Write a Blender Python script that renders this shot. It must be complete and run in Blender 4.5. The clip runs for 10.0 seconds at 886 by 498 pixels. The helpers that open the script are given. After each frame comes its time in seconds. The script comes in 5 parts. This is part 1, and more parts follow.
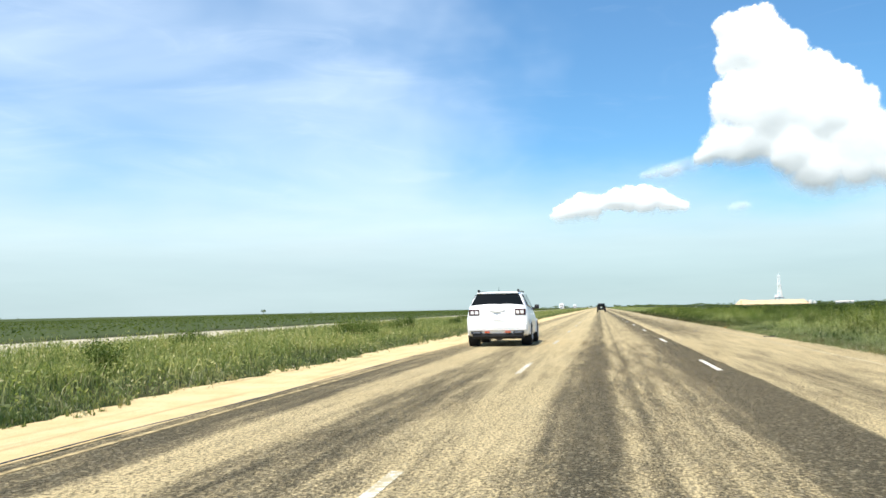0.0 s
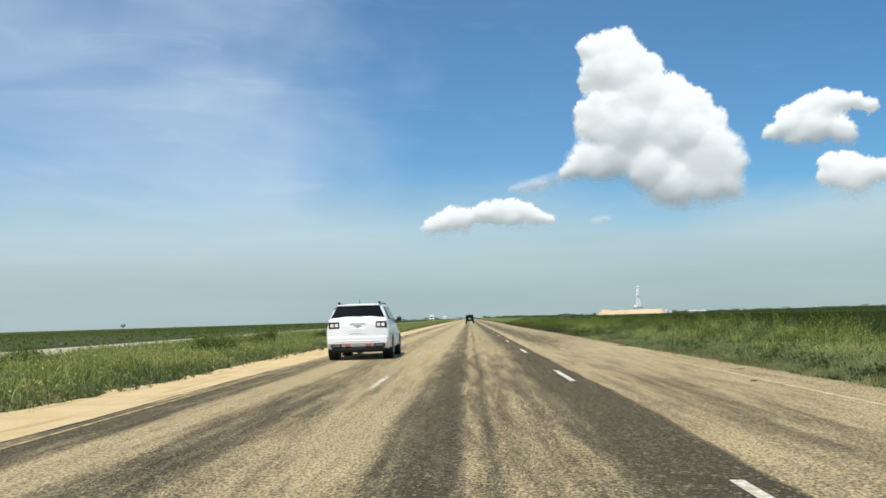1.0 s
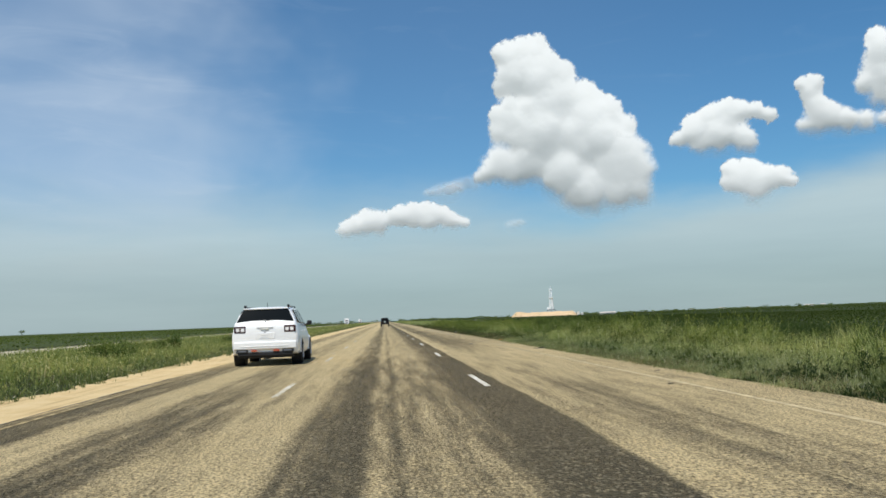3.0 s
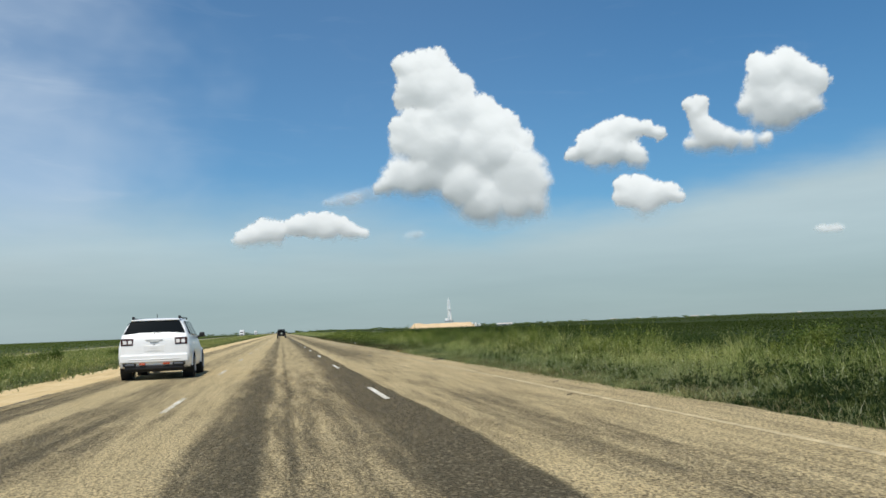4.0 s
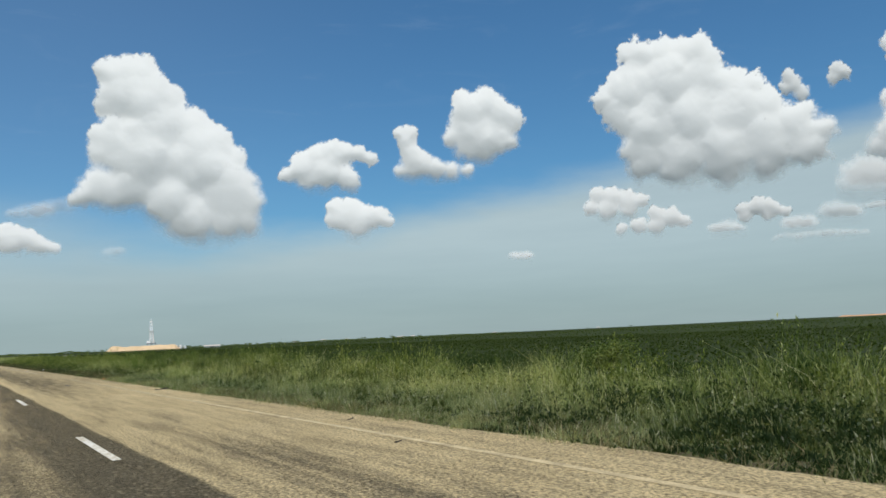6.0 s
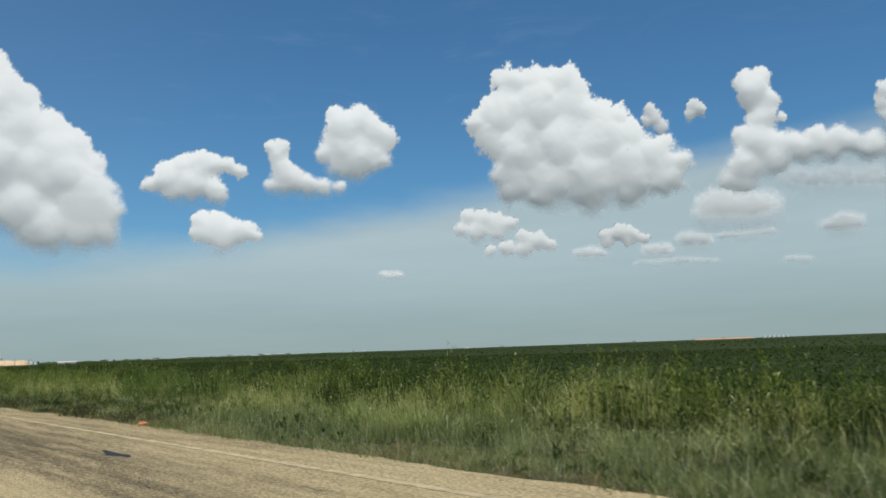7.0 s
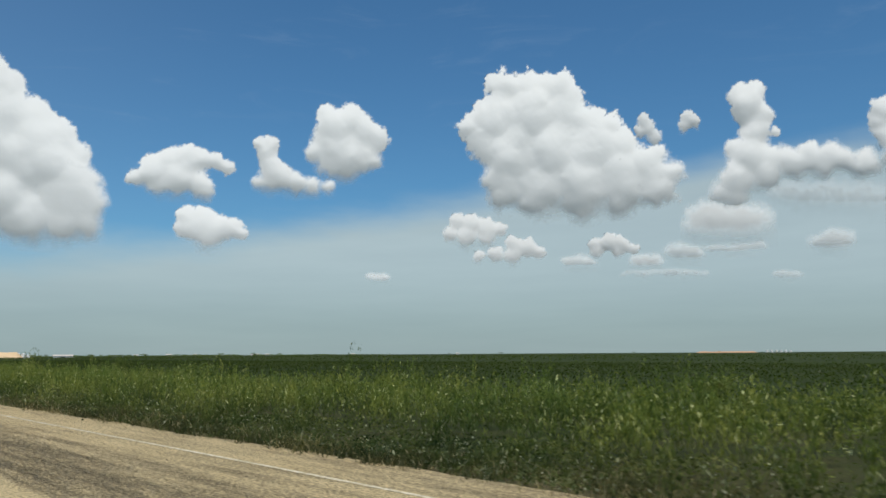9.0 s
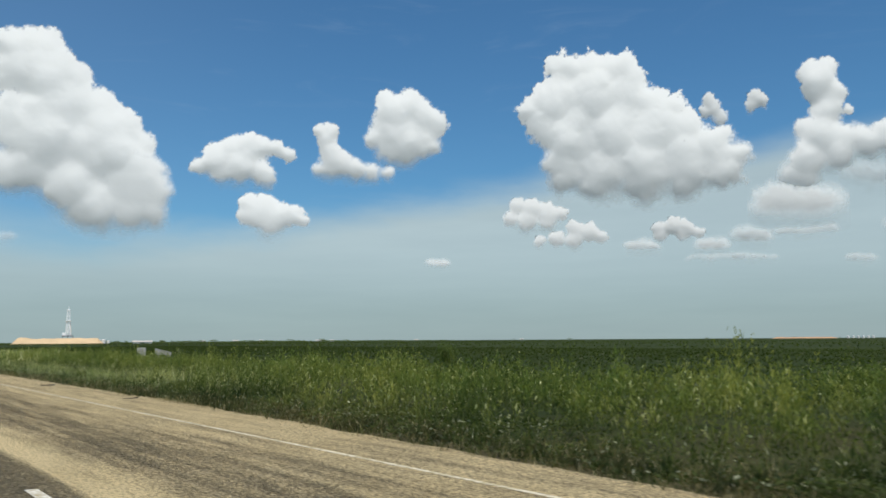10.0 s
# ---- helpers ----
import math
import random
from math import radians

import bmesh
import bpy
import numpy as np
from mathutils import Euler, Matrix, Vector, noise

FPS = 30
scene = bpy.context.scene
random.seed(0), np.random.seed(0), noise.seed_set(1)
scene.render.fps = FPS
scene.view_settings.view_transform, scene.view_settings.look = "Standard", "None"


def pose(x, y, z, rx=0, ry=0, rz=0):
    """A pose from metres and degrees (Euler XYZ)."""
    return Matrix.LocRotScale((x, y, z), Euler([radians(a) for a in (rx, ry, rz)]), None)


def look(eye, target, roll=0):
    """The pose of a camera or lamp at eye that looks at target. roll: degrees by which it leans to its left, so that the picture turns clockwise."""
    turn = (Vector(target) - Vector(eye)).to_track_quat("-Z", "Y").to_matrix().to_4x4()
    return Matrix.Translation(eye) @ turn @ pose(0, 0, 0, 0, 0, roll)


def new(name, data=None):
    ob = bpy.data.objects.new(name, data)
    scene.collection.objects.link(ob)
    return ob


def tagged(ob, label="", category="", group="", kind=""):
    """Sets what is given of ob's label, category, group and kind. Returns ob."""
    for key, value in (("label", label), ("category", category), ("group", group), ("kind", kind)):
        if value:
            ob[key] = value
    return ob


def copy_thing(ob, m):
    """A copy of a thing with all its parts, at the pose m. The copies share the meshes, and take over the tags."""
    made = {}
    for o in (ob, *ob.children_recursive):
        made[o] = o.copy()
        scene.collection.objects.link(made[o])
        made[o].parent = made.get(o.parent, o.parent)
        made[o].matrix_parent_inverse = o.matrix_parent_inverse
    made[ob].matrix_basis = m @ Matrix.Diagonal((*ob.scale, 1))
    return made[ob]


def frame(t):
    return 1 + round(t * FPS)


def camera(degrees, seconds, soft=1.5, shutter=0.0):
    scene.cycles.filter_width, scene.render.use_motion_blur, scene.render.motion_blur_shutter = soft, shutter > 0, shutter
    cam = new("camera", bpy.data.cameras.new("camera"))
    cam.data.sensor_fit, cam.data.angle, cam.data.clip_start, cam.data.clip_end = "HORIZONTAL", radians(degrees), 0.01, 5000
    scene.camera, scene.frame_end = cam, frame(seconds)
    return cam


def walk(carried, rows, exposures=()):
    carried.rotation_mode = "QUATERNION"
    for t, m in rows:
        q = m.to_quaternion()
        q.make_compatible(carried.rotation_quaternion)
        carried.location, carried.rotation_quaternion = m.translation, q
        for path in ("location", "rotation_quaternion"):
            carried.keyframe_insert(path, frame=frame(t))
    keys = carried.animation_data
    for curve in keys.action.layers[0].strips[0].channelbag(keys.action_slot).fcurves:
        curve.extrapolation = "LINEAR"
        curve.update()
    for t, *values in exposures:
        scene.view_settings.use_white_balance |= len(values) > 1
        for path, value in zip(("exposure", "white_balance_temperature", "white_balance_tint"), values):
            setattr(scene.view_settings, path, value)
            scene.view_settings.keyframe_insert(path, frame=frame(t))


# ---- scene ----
cam = camera(54.8, 10.0, soft=1.6, shutter=0.03)
# seconds, metres along the road, sideways, yaw, pitch, roll
PATH = [
    (0.0, 0.00, -0.34, 10.36, 4.08, 1.18), (0.5, 0.24, -0.20, 4.44, 4.78, 0.64), (1.0, 0.50, -0.08, 1.76, 4.67, 1.75),
    (1.5, 0.85, -0.02, 0.50, 6.10, 1.10), (2.0, 1.10, 0.00, -0.49, 4.63, 1.60), (3.3, 1.22, 0.0, -6.15, 4.78, 1.91),
    (3.5, 1.23, 0.0, -7.97, 5.15, 1.74), (4.0, 1.45, 0.0, -10.67, 5.17, 2.25), (4.5, 1.95, 0.0, -13.67, 4.77, 2.63),
    (5.0, 2.6, 0.03, -19.34, 5.18, 1.62), (5.5, 3.3, 0.1, -24.86, 6.07, 2.57), (5.7, 3.8, 0.12, -26.94, 5.59, 2.89),
    (6.0, 5.9, 0.14, -29.9, 5.75, 2.70), (6.4, 11.9, 0.17, -33.5, 6.25, 2.20),
    (6.8, 21.80, 0.2, -36.72, 6.71, 1.81), (7.0, 28.00, 0.2, -38.85, 6.66, 2.07), (7.5, 43.50, 0.2, -40.97, 7.96, 1.20),
    (8.0, 59.00, 0.2, -41.08, 7.93, 1.01), (8.5, 74.50, 0.2, -40.11, 7.33, 0.41), (9.0, 90.00, 0.2, -40.37, 6.99, 0.35),
    (9.5, 105.50, 0.2, -39.47, 7.04, 0.50), (10.0, 121.00, 0.2, -36.57, 6.08, 0.37)]
EYE = 1.15
walk(cam, [(t, pose(x, s, EYE, 90 + p, r, y)) for t, s, x, y, p, r in PATH],
     exposures=[(0.0, 0.76), (0.5, 0.45), (1.0, 0.20), (1.5, 0.06), (2.0, 0.05), (3.5, 0.03), (5.0, -0.02), (7.0, -0.14), (8.0, -0.18), (9.0, -0.14), (10.0, -0.06)])

# ---- world, sun ----
SUN_AZ, SUN_EL = 158.0, 63.0      # counter-clockwise from straight ahead; height
sun_dir = Vector((-math.sin(radians(SUN_AZ)) * math.cos(radians(SUN_EL)), math.cos(radians(SUN_AZ)) * math.cos(radians(SUN_EL)), math.sin(radians(SUN_EL))))
sun = new("sun", bpy.data.lights.new("sun", "SUN"))
sun.data.energy, sun.data.angle, sun.data.color = 3.9, radians(0.55), (1.0, 0.94, 0.83)
sun.matrix_world = look(sun_dir * 100, (0, 0, 0))


class Tree:
    """A short way to write node trees."""
    def __init__(self, tree):
        self.tree = tree
        tree.nodes.clear()

    def n(self, kind, mode=None, **inputs):
        node = self.tree.nodes.new(kind)
        if kind == "ShaderNodeMath":
            node.operation = mode
        elif kind == "ShaderNodeMapRange" and mode:
            node.interpolation_type = mode
        elif kind == "ShaderNodeMix":
            node.data_type, node.blend_type = "RGBA", mode
        for key, value in inputs.items():
            name = key.replace("_", " ")
            sock = node.inputs[int(key[1:])] if key[0] == "i" and key[1:].isdigit() else node.inputs[name]
            if isinstance(value, bpy.types.NodeSocket):
                self.tree.links.new(value, sock)
            else:
                sock.default_value = value
        return node

    def math(self, op, a, b=0.0, clamp=False):
        node = self.n("ShaderNodeMath", op, i0=a, i1=b)
        node.use_clamp = clamp
        return node.outputs[0]

    def noise(self, vec, scale, detail=4.0, rough=0.55, dist=0.0):
        return self.n("ShaderNodeTexNoise", None, Vector=vec, Scale=scale, Detail=detail, Roughness=rough, Distortion=dist).outputs["Fac"]

    def span(self, v, a, b, lo=0.0, hi=1.0):
        return self.n("ShaderNodeMapRange", "SMOOTHSTEP", Value=v, From_Min=a, From_Max=b, To_Min=lo, To_Max=hi).outputs[0]

    def mix(self, fac, a, b, mode="MIX"):
        m = self.n("ShaderNodeMix", mode)
        for sock, value in ((m.inputs[0], fac), (m.inputs[6], a), (m.inputs[7], b)):
            if isinstance(value, bpy.types.NodeSocket):
                self.tree.links.new(value, sock)
            else:
                sock.default_value = value if not isinstance(value, tuple) or len(value) == 4 else (*value, 1.0)
        return m.outputs[2]

    def ramp(self, v, stops, mode="LINEAR"):
        r = self.n("ShaderNodeValToRGB", None, Fac=v)
        r.color_ramp.interpolation = mode
        els = r.color_ramp.elements
        while len(els) < len(stops):
            els.new(0.5)
        for e, (p, c) in zip(els, stops):
            e.position, e.color = p, (*c, 1.0) if isinstance(c, tuple) else (c, c, c, 1.0)
        return r.outputs["Color"]

    def scaled(self, vec, s):
        return self.n("ShaderNodeMapping", None, Vector=vec, Scale=s).outputs[0]


world = bpy.data.worlds.new("sky")
scene.world = world
world.use_nodes = True
w = Tree(world.node_tree)
sky = w.n("ShaderNodeTexSky")
sky.sky_type, sky.sun_disc = "NISHITA", False
sky.sun_elevation, sky.sun_rotation = radians(SUN_EL), radians(-SUN_AZ)
sky.air_density, sky.dust_density, sky.ozone_density = 1.0, 0.6, 2.2
way = w.n("ShaderNodeTexCoord").outputs["Generated"]
sx, sy, sz = w.n("ShaderNodeSeparateXYZ", None, Vector=way).outputs
# high thin cirrus west of the road: slanting streaks with ragged ends, thinning out overhead
az = w.math("MULTIPLY", w.math("ARCTAN2", w.math("MULTIPLY", sx, -1.0), sy), 57.3)
el = w.math("MULTIPLY", w.math("ARCSINE", sz), 57.3)
dome = w.n("ShaderNodeCombineXYZ", None, X=az, Y=el).outputs[0]
streak = w.noise(w.n("ShaderNodeMapping", None, Vector=dome, Rotation=(0, 0, 0.55), Scale=(0.05, 0.13, 1)).outputs[0], 1.0, 3.5, 0.5, 0.5)
wisp = w.noise(w.n("ShaderNodeMapping", None, Vector=dome, Rotation=(0, 0, 0.2), Scale=(0.10, 0.45, 1)).outputs[0], 1.0, 7.0, 0.62, 1.2)
broad = w.noise(w.scaled(dome, (0.07, 0.09, 1)), 1.0, 4.0)
ends = w.math("ADD", az, w.math("MULTIPLY", w.math("SUBTRACT", broad, 0.5), 26.0))
west = w.math("MULTIPLY", w.span(ends, 2.0, 15.0), w.span(el, 30.0, 13.0, 0.35, 1.0))
veil = w.math("ADD", w.math("MULTIPLY", w.span(streak, 0.26, 0.78), 0.50), w.math("MULTIPLY", w.span(wisp, 0.38, 0.82), 0.10))
veil = w.math("ADD", w.math("MULTIPLY", w.math("ADD", veil, 0.16), west), w.math("ADD", w.math("MULTIPLY", w.span(wisp, 0.52, 0.8), 0.06), w.span(az, -34.0, -4.0, 0.0, 0.045)), True)
# haze bank above the horizon, its top edge climbing to the east
ragged = w.math("MULTIPLY", w.math("SUBTRACT", w.noise(w.scaled(way, (1, 1, 3)), 5.0, 5.0), 0.5), 0.06)
edge = w.math("ADD", w.math("MAXIMUM", w.math("ADD", w.math("MULTIPLY", sx, 0.187), 0.059), 0.10), ragged)
haze = w.span(w.math("SUBTRACT", sz, edge), w.span(sx, 0.0, 0.4, 0.09, 0.022), -0.035)
sky_lit = w.mix(1.0, sky.outputs[0], (0.475, 0.845, 1.035), "MULTIPLY")
with_veil = w.mix(veil, sky_lit, (5.6, 6.6, 7.8))
bands = w.noise(w.scaled(way, (1, 1, 9)), 3.0, 5.0, 0.6)
low = w.mix(w.span(sz, 0.02, 0.11), (3.6, 4.5, 4.64), (4.8, 5.82, 5.98))
low = w.mix(1.0, low, w.mix(bands, (0.86, 0.87, 0.88), (1.14, 1.13, 1.12)), "MULTIPLY")
with_haze = w.mix(w.math("MULTIPLY", haze, 0.85), with_veil, low)
bg = w.n("ShaderNodeBackground", None, Color=with_haze, Strength=0.1)
w.tree.links.new(bg.outputs[0], w.n("ShaderNodeOutputWorld").inputs[0])


# ---- materials ----
def material(name, rough=0.8, spec=0.3, metal=0.0):
    m = bpy.data.materials.new(name)
    m.use_nodes = True
    t = Tree(m.node_tree)
    b = t.n("ShaderNodeBsdfPrincipled", None, Roughness=rough, Metallic=metal)
    b.inputs["Specular IOR Level"].default_value = spec
    t.tree.links.new(b.outputs[0], t.n("ShaderNodeOutputMaterial").inputs[0])
    return m, t, b


def put(t, b, name, sock):
    t.tree.links.new(sock, b.inputs[name])


def bump(t, b, height, strength=0.5, distance=0.01):
    put(t, b, "Normal", t.n("ShaderNodeBump", None, Height=height, Strength=strength, Distance=distance).outputs[0])


def simple(name, colour, rough=0.6, spec=0.4, metal=0.0, vary=0.15, scale=3.0):
    """Plain stuff with faint blotches and grain."""
    m, t, b = material(name, rough, spec, metal)
    co = t.n("ShaderNodeTexCoord").outputs["Object"]
    k = t.math("ADD", t.math("MULTIPLY", t.noise(co, scale, 5.0), vary), t.math("MULTIPLY", t.noise(co, scale * 14, 3.0), vary * 0.6))
    lo, hi = tuple(c * (1 - vary) for c in colour), tuple(min(1, c * (1 + vary)) for c in colour)
    put(t, b, "Base Color", t.mix(t.span(k, vary * 0.5, vary * 1.1), lo, hi))
    return m


def road_material():
    m, t, b = material("worn_chip_seal", 0.95, 0.08)
    # sheen added to brighten the far, flat view, where stones hide the gaps
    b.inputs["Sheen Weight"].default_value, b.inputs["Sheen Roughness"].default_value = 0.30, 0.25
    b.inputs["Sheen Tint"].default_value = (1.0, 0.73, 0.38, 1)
    co = t.n("ShaderNodeTexCoord").outputs["Object"]
    x, y, z = t.n("ShaderNodeSeparateXYZ", None, Vector=co).outputs
    along = t.scaled(co, (1.0, 0.06, 1.0))
    wob = t.math("MULTIPLY", t.math("SUBTRACT", t.noise(t.scaled(co, (0.5, 0.12, 1)), 1.0, 3.0), 0.5), 0.34)
    lin = t.n("ShaderNodeMapRange", None, Value=t.math("ADD", x, wob), From_Min=-7.0, From_Max=8.0).outputs[0]
    marks = [(-5.2, .30), (-4.75, .75), (-4.1, .66), (-3.9, .18), (-3.35, .14), (-3.1, .58), (-2.5, .62), (-2.2, .42), (-1.8, .26), (-1.1, .24), (-0.85, .66), (-0.5, .95), (-0.3, .95),
             (-0.14, .50), (0.0, .52), (0.08, .78), (0.2, .48), (0.9, .56), (1.15, .84), (1.4, 1.1), (1.94, 1.2), (2.01, .34), (2.4, .34), (2.75, .48), (3.2, .48), (3.7, .34), (4.4, .30), (5.2, .28), (6.2, .28)]
    wear = t.ramp(lin, [((p + 7) / 15, v) for p, v in marks])
    streaks = t.noise(along, 5.0, 5.0, 0.6)
    patches = t.noise(t.scaled(co, (0.35, 0.07, 1)), 1.0, 4.0)
    vor = t.n("ShaderNodeTexVoronoi", None, Vector=t.n("ShaderNodeMapping", None, Vector=co, Scale=(1.0, 0.5, 1.0)).outputs[0], Scale=85.0)
    chips = t.n("ShaderNodeSeparateColor", None, Color=vor.outputs["Color"]).outputs[0]
    vor2 = t.n("ShaderNodeTexVoronoi", None, Vector=t.n("ShaderNodeMapping", None, Vector=co, Scale=(1.0, 0.7, 1.0)).outputs[0], Scale=44.0)
    stones = t.n("ShaderNodeSeparateColor", None, Color=vor2.outputs["Color"]).outputs[0]
    grain = t.noise(t.scaled(co, (1, 0.45, 1)), 48.0, 5.0, 0.75)
    clump = t.noise(t.scaled(co, (1, 0.35, 1)), 7.0, 6.0, 0.75)
    k = t.math("ADD", wear, t.math("MULTIPLY", t.math("SUBTRACT", streaks, 0.5), 1.25))
    k = t.math("ADD", k, t.math("MULTIPLY", t.math("SUBTRACT", patches, 0.5), 0.6))
    k = t.math("ADD", k, t.math("MULTIPLY", t.math("SUBTRACT", chips, 0.5), 0.32))
    k = t.math("ADD", k, t.math("MULTIPLY", t.math("SUBTRACT", grain, 0.5), 1.6))
    k = t.math("ADD", k, t.math("MULTIPLY", t.math("SUBTRACT", stones, 0.5), 0.35))
    k = t.math("ADD", k, t.math("MULTIPLY", t.math("SUBTRACT", clump, 0.5), 0.65))
    tan = t.mix(t.noise(co, 0.7, 4.0), (0.62, 0.475, 0.245), (0.77, 0.62, 0.355))
    dark = t.mix(chips, (0.022, 0.020, 0.015), (0.10, 0.086, 0.056))
    # the near end is darkened to fit the camera's steeper close view
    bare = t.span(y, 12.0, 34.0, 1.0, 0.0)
    # further on the outer lane shows browner gravel, darkened to fit the close view
    outer = t.math("MULTIPLY", t.span(t.math("ADD", x, t.math("MULTIPLY", wob, 1.6)), 4.45, 3.7), t.math("MULTIPLY", t.span(x, 2.1, 2.7), t.span(y, 26.0, 44.0)))
    k = t.math("ADD", k, t.math("MULTIPLY", outer, 0.13))
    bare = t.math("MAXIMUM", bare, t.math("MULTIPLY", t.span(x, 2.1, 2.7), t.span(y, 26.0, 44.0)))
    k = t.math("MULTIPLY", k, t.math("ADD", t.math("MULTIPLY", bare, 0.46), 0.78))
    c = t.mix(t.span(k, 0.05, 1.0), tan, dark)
    # gaps between the stones, and single pale stones
    gaps = t.noise(t.scaled(co, (1, 0.55, 1)), 36.0, 3.0, 0.6)
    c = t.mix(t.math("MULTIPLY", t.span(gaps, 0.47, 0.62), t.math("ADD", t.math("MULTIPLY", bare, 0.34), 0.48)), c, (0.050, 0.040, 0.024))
    c = t.mix(t.span(stones, 0.78, 0.98, 0.0, 0.40), c, (0.58, 0.48, 0.30))
    put(t, b, "Base Color", c)
    bump(t, b, t.math("ADD", chips, t.math("MULTIPLY", gaps, -3.0)), 0.9, 0.015)
    return m


def dirt_material():
    m, t, b = material("sandy_dirt", 0.95, 0.1)
    co = t.n("ShaderNodeTexCoord").outputs["Object"]
    k = t.noise(co, 1.1, 6.0, 0.65)
    g = t.noise(co, 30.0, 5.0, 0.7)
    c = t.mix(t.span(k, 0.3, 0.7), (0.60, 0.44, 0.22), (0.68, 0.53, 0.30))
    c = t.mix(t.span(g, 0.52, 0.72, 0.0, 0.6), c, (0.33, 0.23, 0.11))
    ruts = t.noise(t.scaled(co, (1.0, 0.05, 1.0)), 4.5, 5.0, 0.6)
    c = t.mix(t.span(ruts, 0.52, 0.68, 0.0, 0.55), c, (0.36, 0.25, 0.12))
    put(t, b, "Base Color", c)
    bump(t, b, t.math("ADD", g, ruts), 0.8, 0.02)
    return m


def ground_material():
    m, t, b = material("prairie", 0.95, 0.1)
    co = t.n("ShaderNodeTexCoord").outputs["Object"]
    x, y, z = t.n("ShaderNodeSeparateXYZ", None, Vector=co).outputs
    big = t.noise(t.scaled(co, (0.012, 0.004, 1)), 1.0, 5.0)
    mid = t.noise(t.scaled(co, (0.25, 0.25, 1)), 1.0, 6.0, 0.65)
    fine = t.noise(co, 6.0, 5.0, 0.7)
    verge = t.mix(t.span(mid, 0.35, 0.65), (0.030, 0.042, 0.013), (0.055, 0.055, 0.022))
    crop = t.mix(t.span(big, 0.35, 0.65), (0.026, 0.038, 0.010), (0.036, 0.050, 0.013))
    crop = t.mix(t.span(mid, 0.45, 0.7, 0.0, 0.5), crop, (0.036, 0.052, 0.016))
    far_east = t.span(x, 12.0, 17.0)
    far_west = t.span(x, -30.0, -36.0)
    c = t.mix(t.math("MAXIMUM", far_east, far_west), verge, t.mix(far_west, crop, (0.060, 0.078, 0.026)))
    c = t.mix(t.span(fine, 0.5, 0.8, 0.0, 0.45), c, (0.02, 0.025, 0.01))
    put(t, b, "Base Color", c)
    bump(t, b, fine, 0.5, 0.05)
    return m


def leaf_material(name, greens, pale, pale_share, patch=0.25, tip=0.55, tip_light=(2.3, 2.0, 1.35)):
    """Leaves and blades: every blade its own shade, with drier patches over some metres. Tips are yellower, and lighter
    than the foot as if it lay in shade.
    """
    m = bpy.data.materials.new(name)
    m.use_nodes = True
    t = Tree(m.node_tree)
    co = t.n("ShaderNodeTexCoord").outputs["Object"]
    r = t.n("ShaderNodeNewGeometry").outputs["Random Per Island"]
    n = t.noise(t.scaled(co, (patch, patch, 0.2)), 1.0, 4.0)
    n2 = t.noise(t.scaled(co, (1.0, 1.0, 0.3)), 2.6, 3.0)
    n = t.math("ADD", n, t.math("MULTIPLY", t.math("SUBTRACT", n2, 0.5), 1.1))
    c = t.ramp(t.math("ADD", t.math("MULTIPLY", r, 0.35), t.math("SUBTRACT", t.math("MULTIPLY", t.math("SUBTRACT", n, 0.5), 1.5), -0.32), True), [(i / (len(greens) - 1), g) for i, g in enumerate(greens)])
    c = t.mix(t.math("LESS_THAN", t.math("FRACT", t.math("MULTIPLY", r, 37.0)), pale_share), c, pale)
    # yellower tips; the shade low in the stand is put into this tint
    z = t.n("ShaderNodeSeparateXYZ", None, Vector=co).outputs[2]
    c = t.mix(1.0, c, t.mix(t.span(z, 0.0, tip), (1.0, 1.0, 1.0), tip_light), "MULTIPLY")
    d = t.n("ShaderNodeBsdfDiffuse", None, Color=c, Roughness=0.5)
    tr = t.n("ShaderNodeBsdfTranslucent", None, Color=t.mix(1.0, c, (1.1, 1.15, 0.6), "MULTIPLY"))
    gl = t.n("ShaderNodeBsdfGlossy", None, Color=(1, 1, 1, 1), Roughness=0.45)
    s = t.n("ShaderNodeMixShader", None, Fac=0.4, i1=d.outputs[0], i2=tr.outputs[0])
    s = t.n("ShaderNodeMixShader", None, Fac=0.012, i1=s.outputs[0], i2=gl.outputs[0])
    t.tree.links.new(s.outputs[0], t.n("ShaderNodeOutputMaterial").inputs[0])
    return m


def cloud_material():
    """Water droplets as plain white diffuse; bent normals on the mesh imitate light wandering inside; edges thin out.
    """
    m = bpy.data.materials.new("cumulus")
    m.use_nodes = True
    t = Tree(m.node_tree)
    s = t.n("ShaderNodeBsdfDiffuse", None, Color=(0.675, 0.69, 0.69, 1))
    cover = t.n("ShaderNodeAttribute")
    cover.attribute_name = "cover"
    s = t.n("ShaderNodeMixShader", None, Fac=cover.outputs["Fac"], i1=t.n("ShaderNodeBsdfTransparent").outputs[0], i2=s.outputs[0])
    t.tree.links.new(s.outputs[0], t.n("ShaderNodeOutputMaterial").inputs[0])
    return m


def line_material(name, lost, paint=(0.72, 0.69, 0.61)):
    m, t, b = material(name, 0.8, 0.2)
    co = t.n("ShaderNodeTexCoord").outputs["Object"]
    k = t.noise(co, 14.0, 6.0, 0.7)
    big = t.noise(co, 1.3, 3.0)
    put(t, b, "Base Color", t.mix(t.span(t.math("ADD", k, t.math("MULTIPLY", big, 0.4)), 0.62 - lost, 0.86 - lost), paint, (0.42, 0.35, 0.21)))
    return m


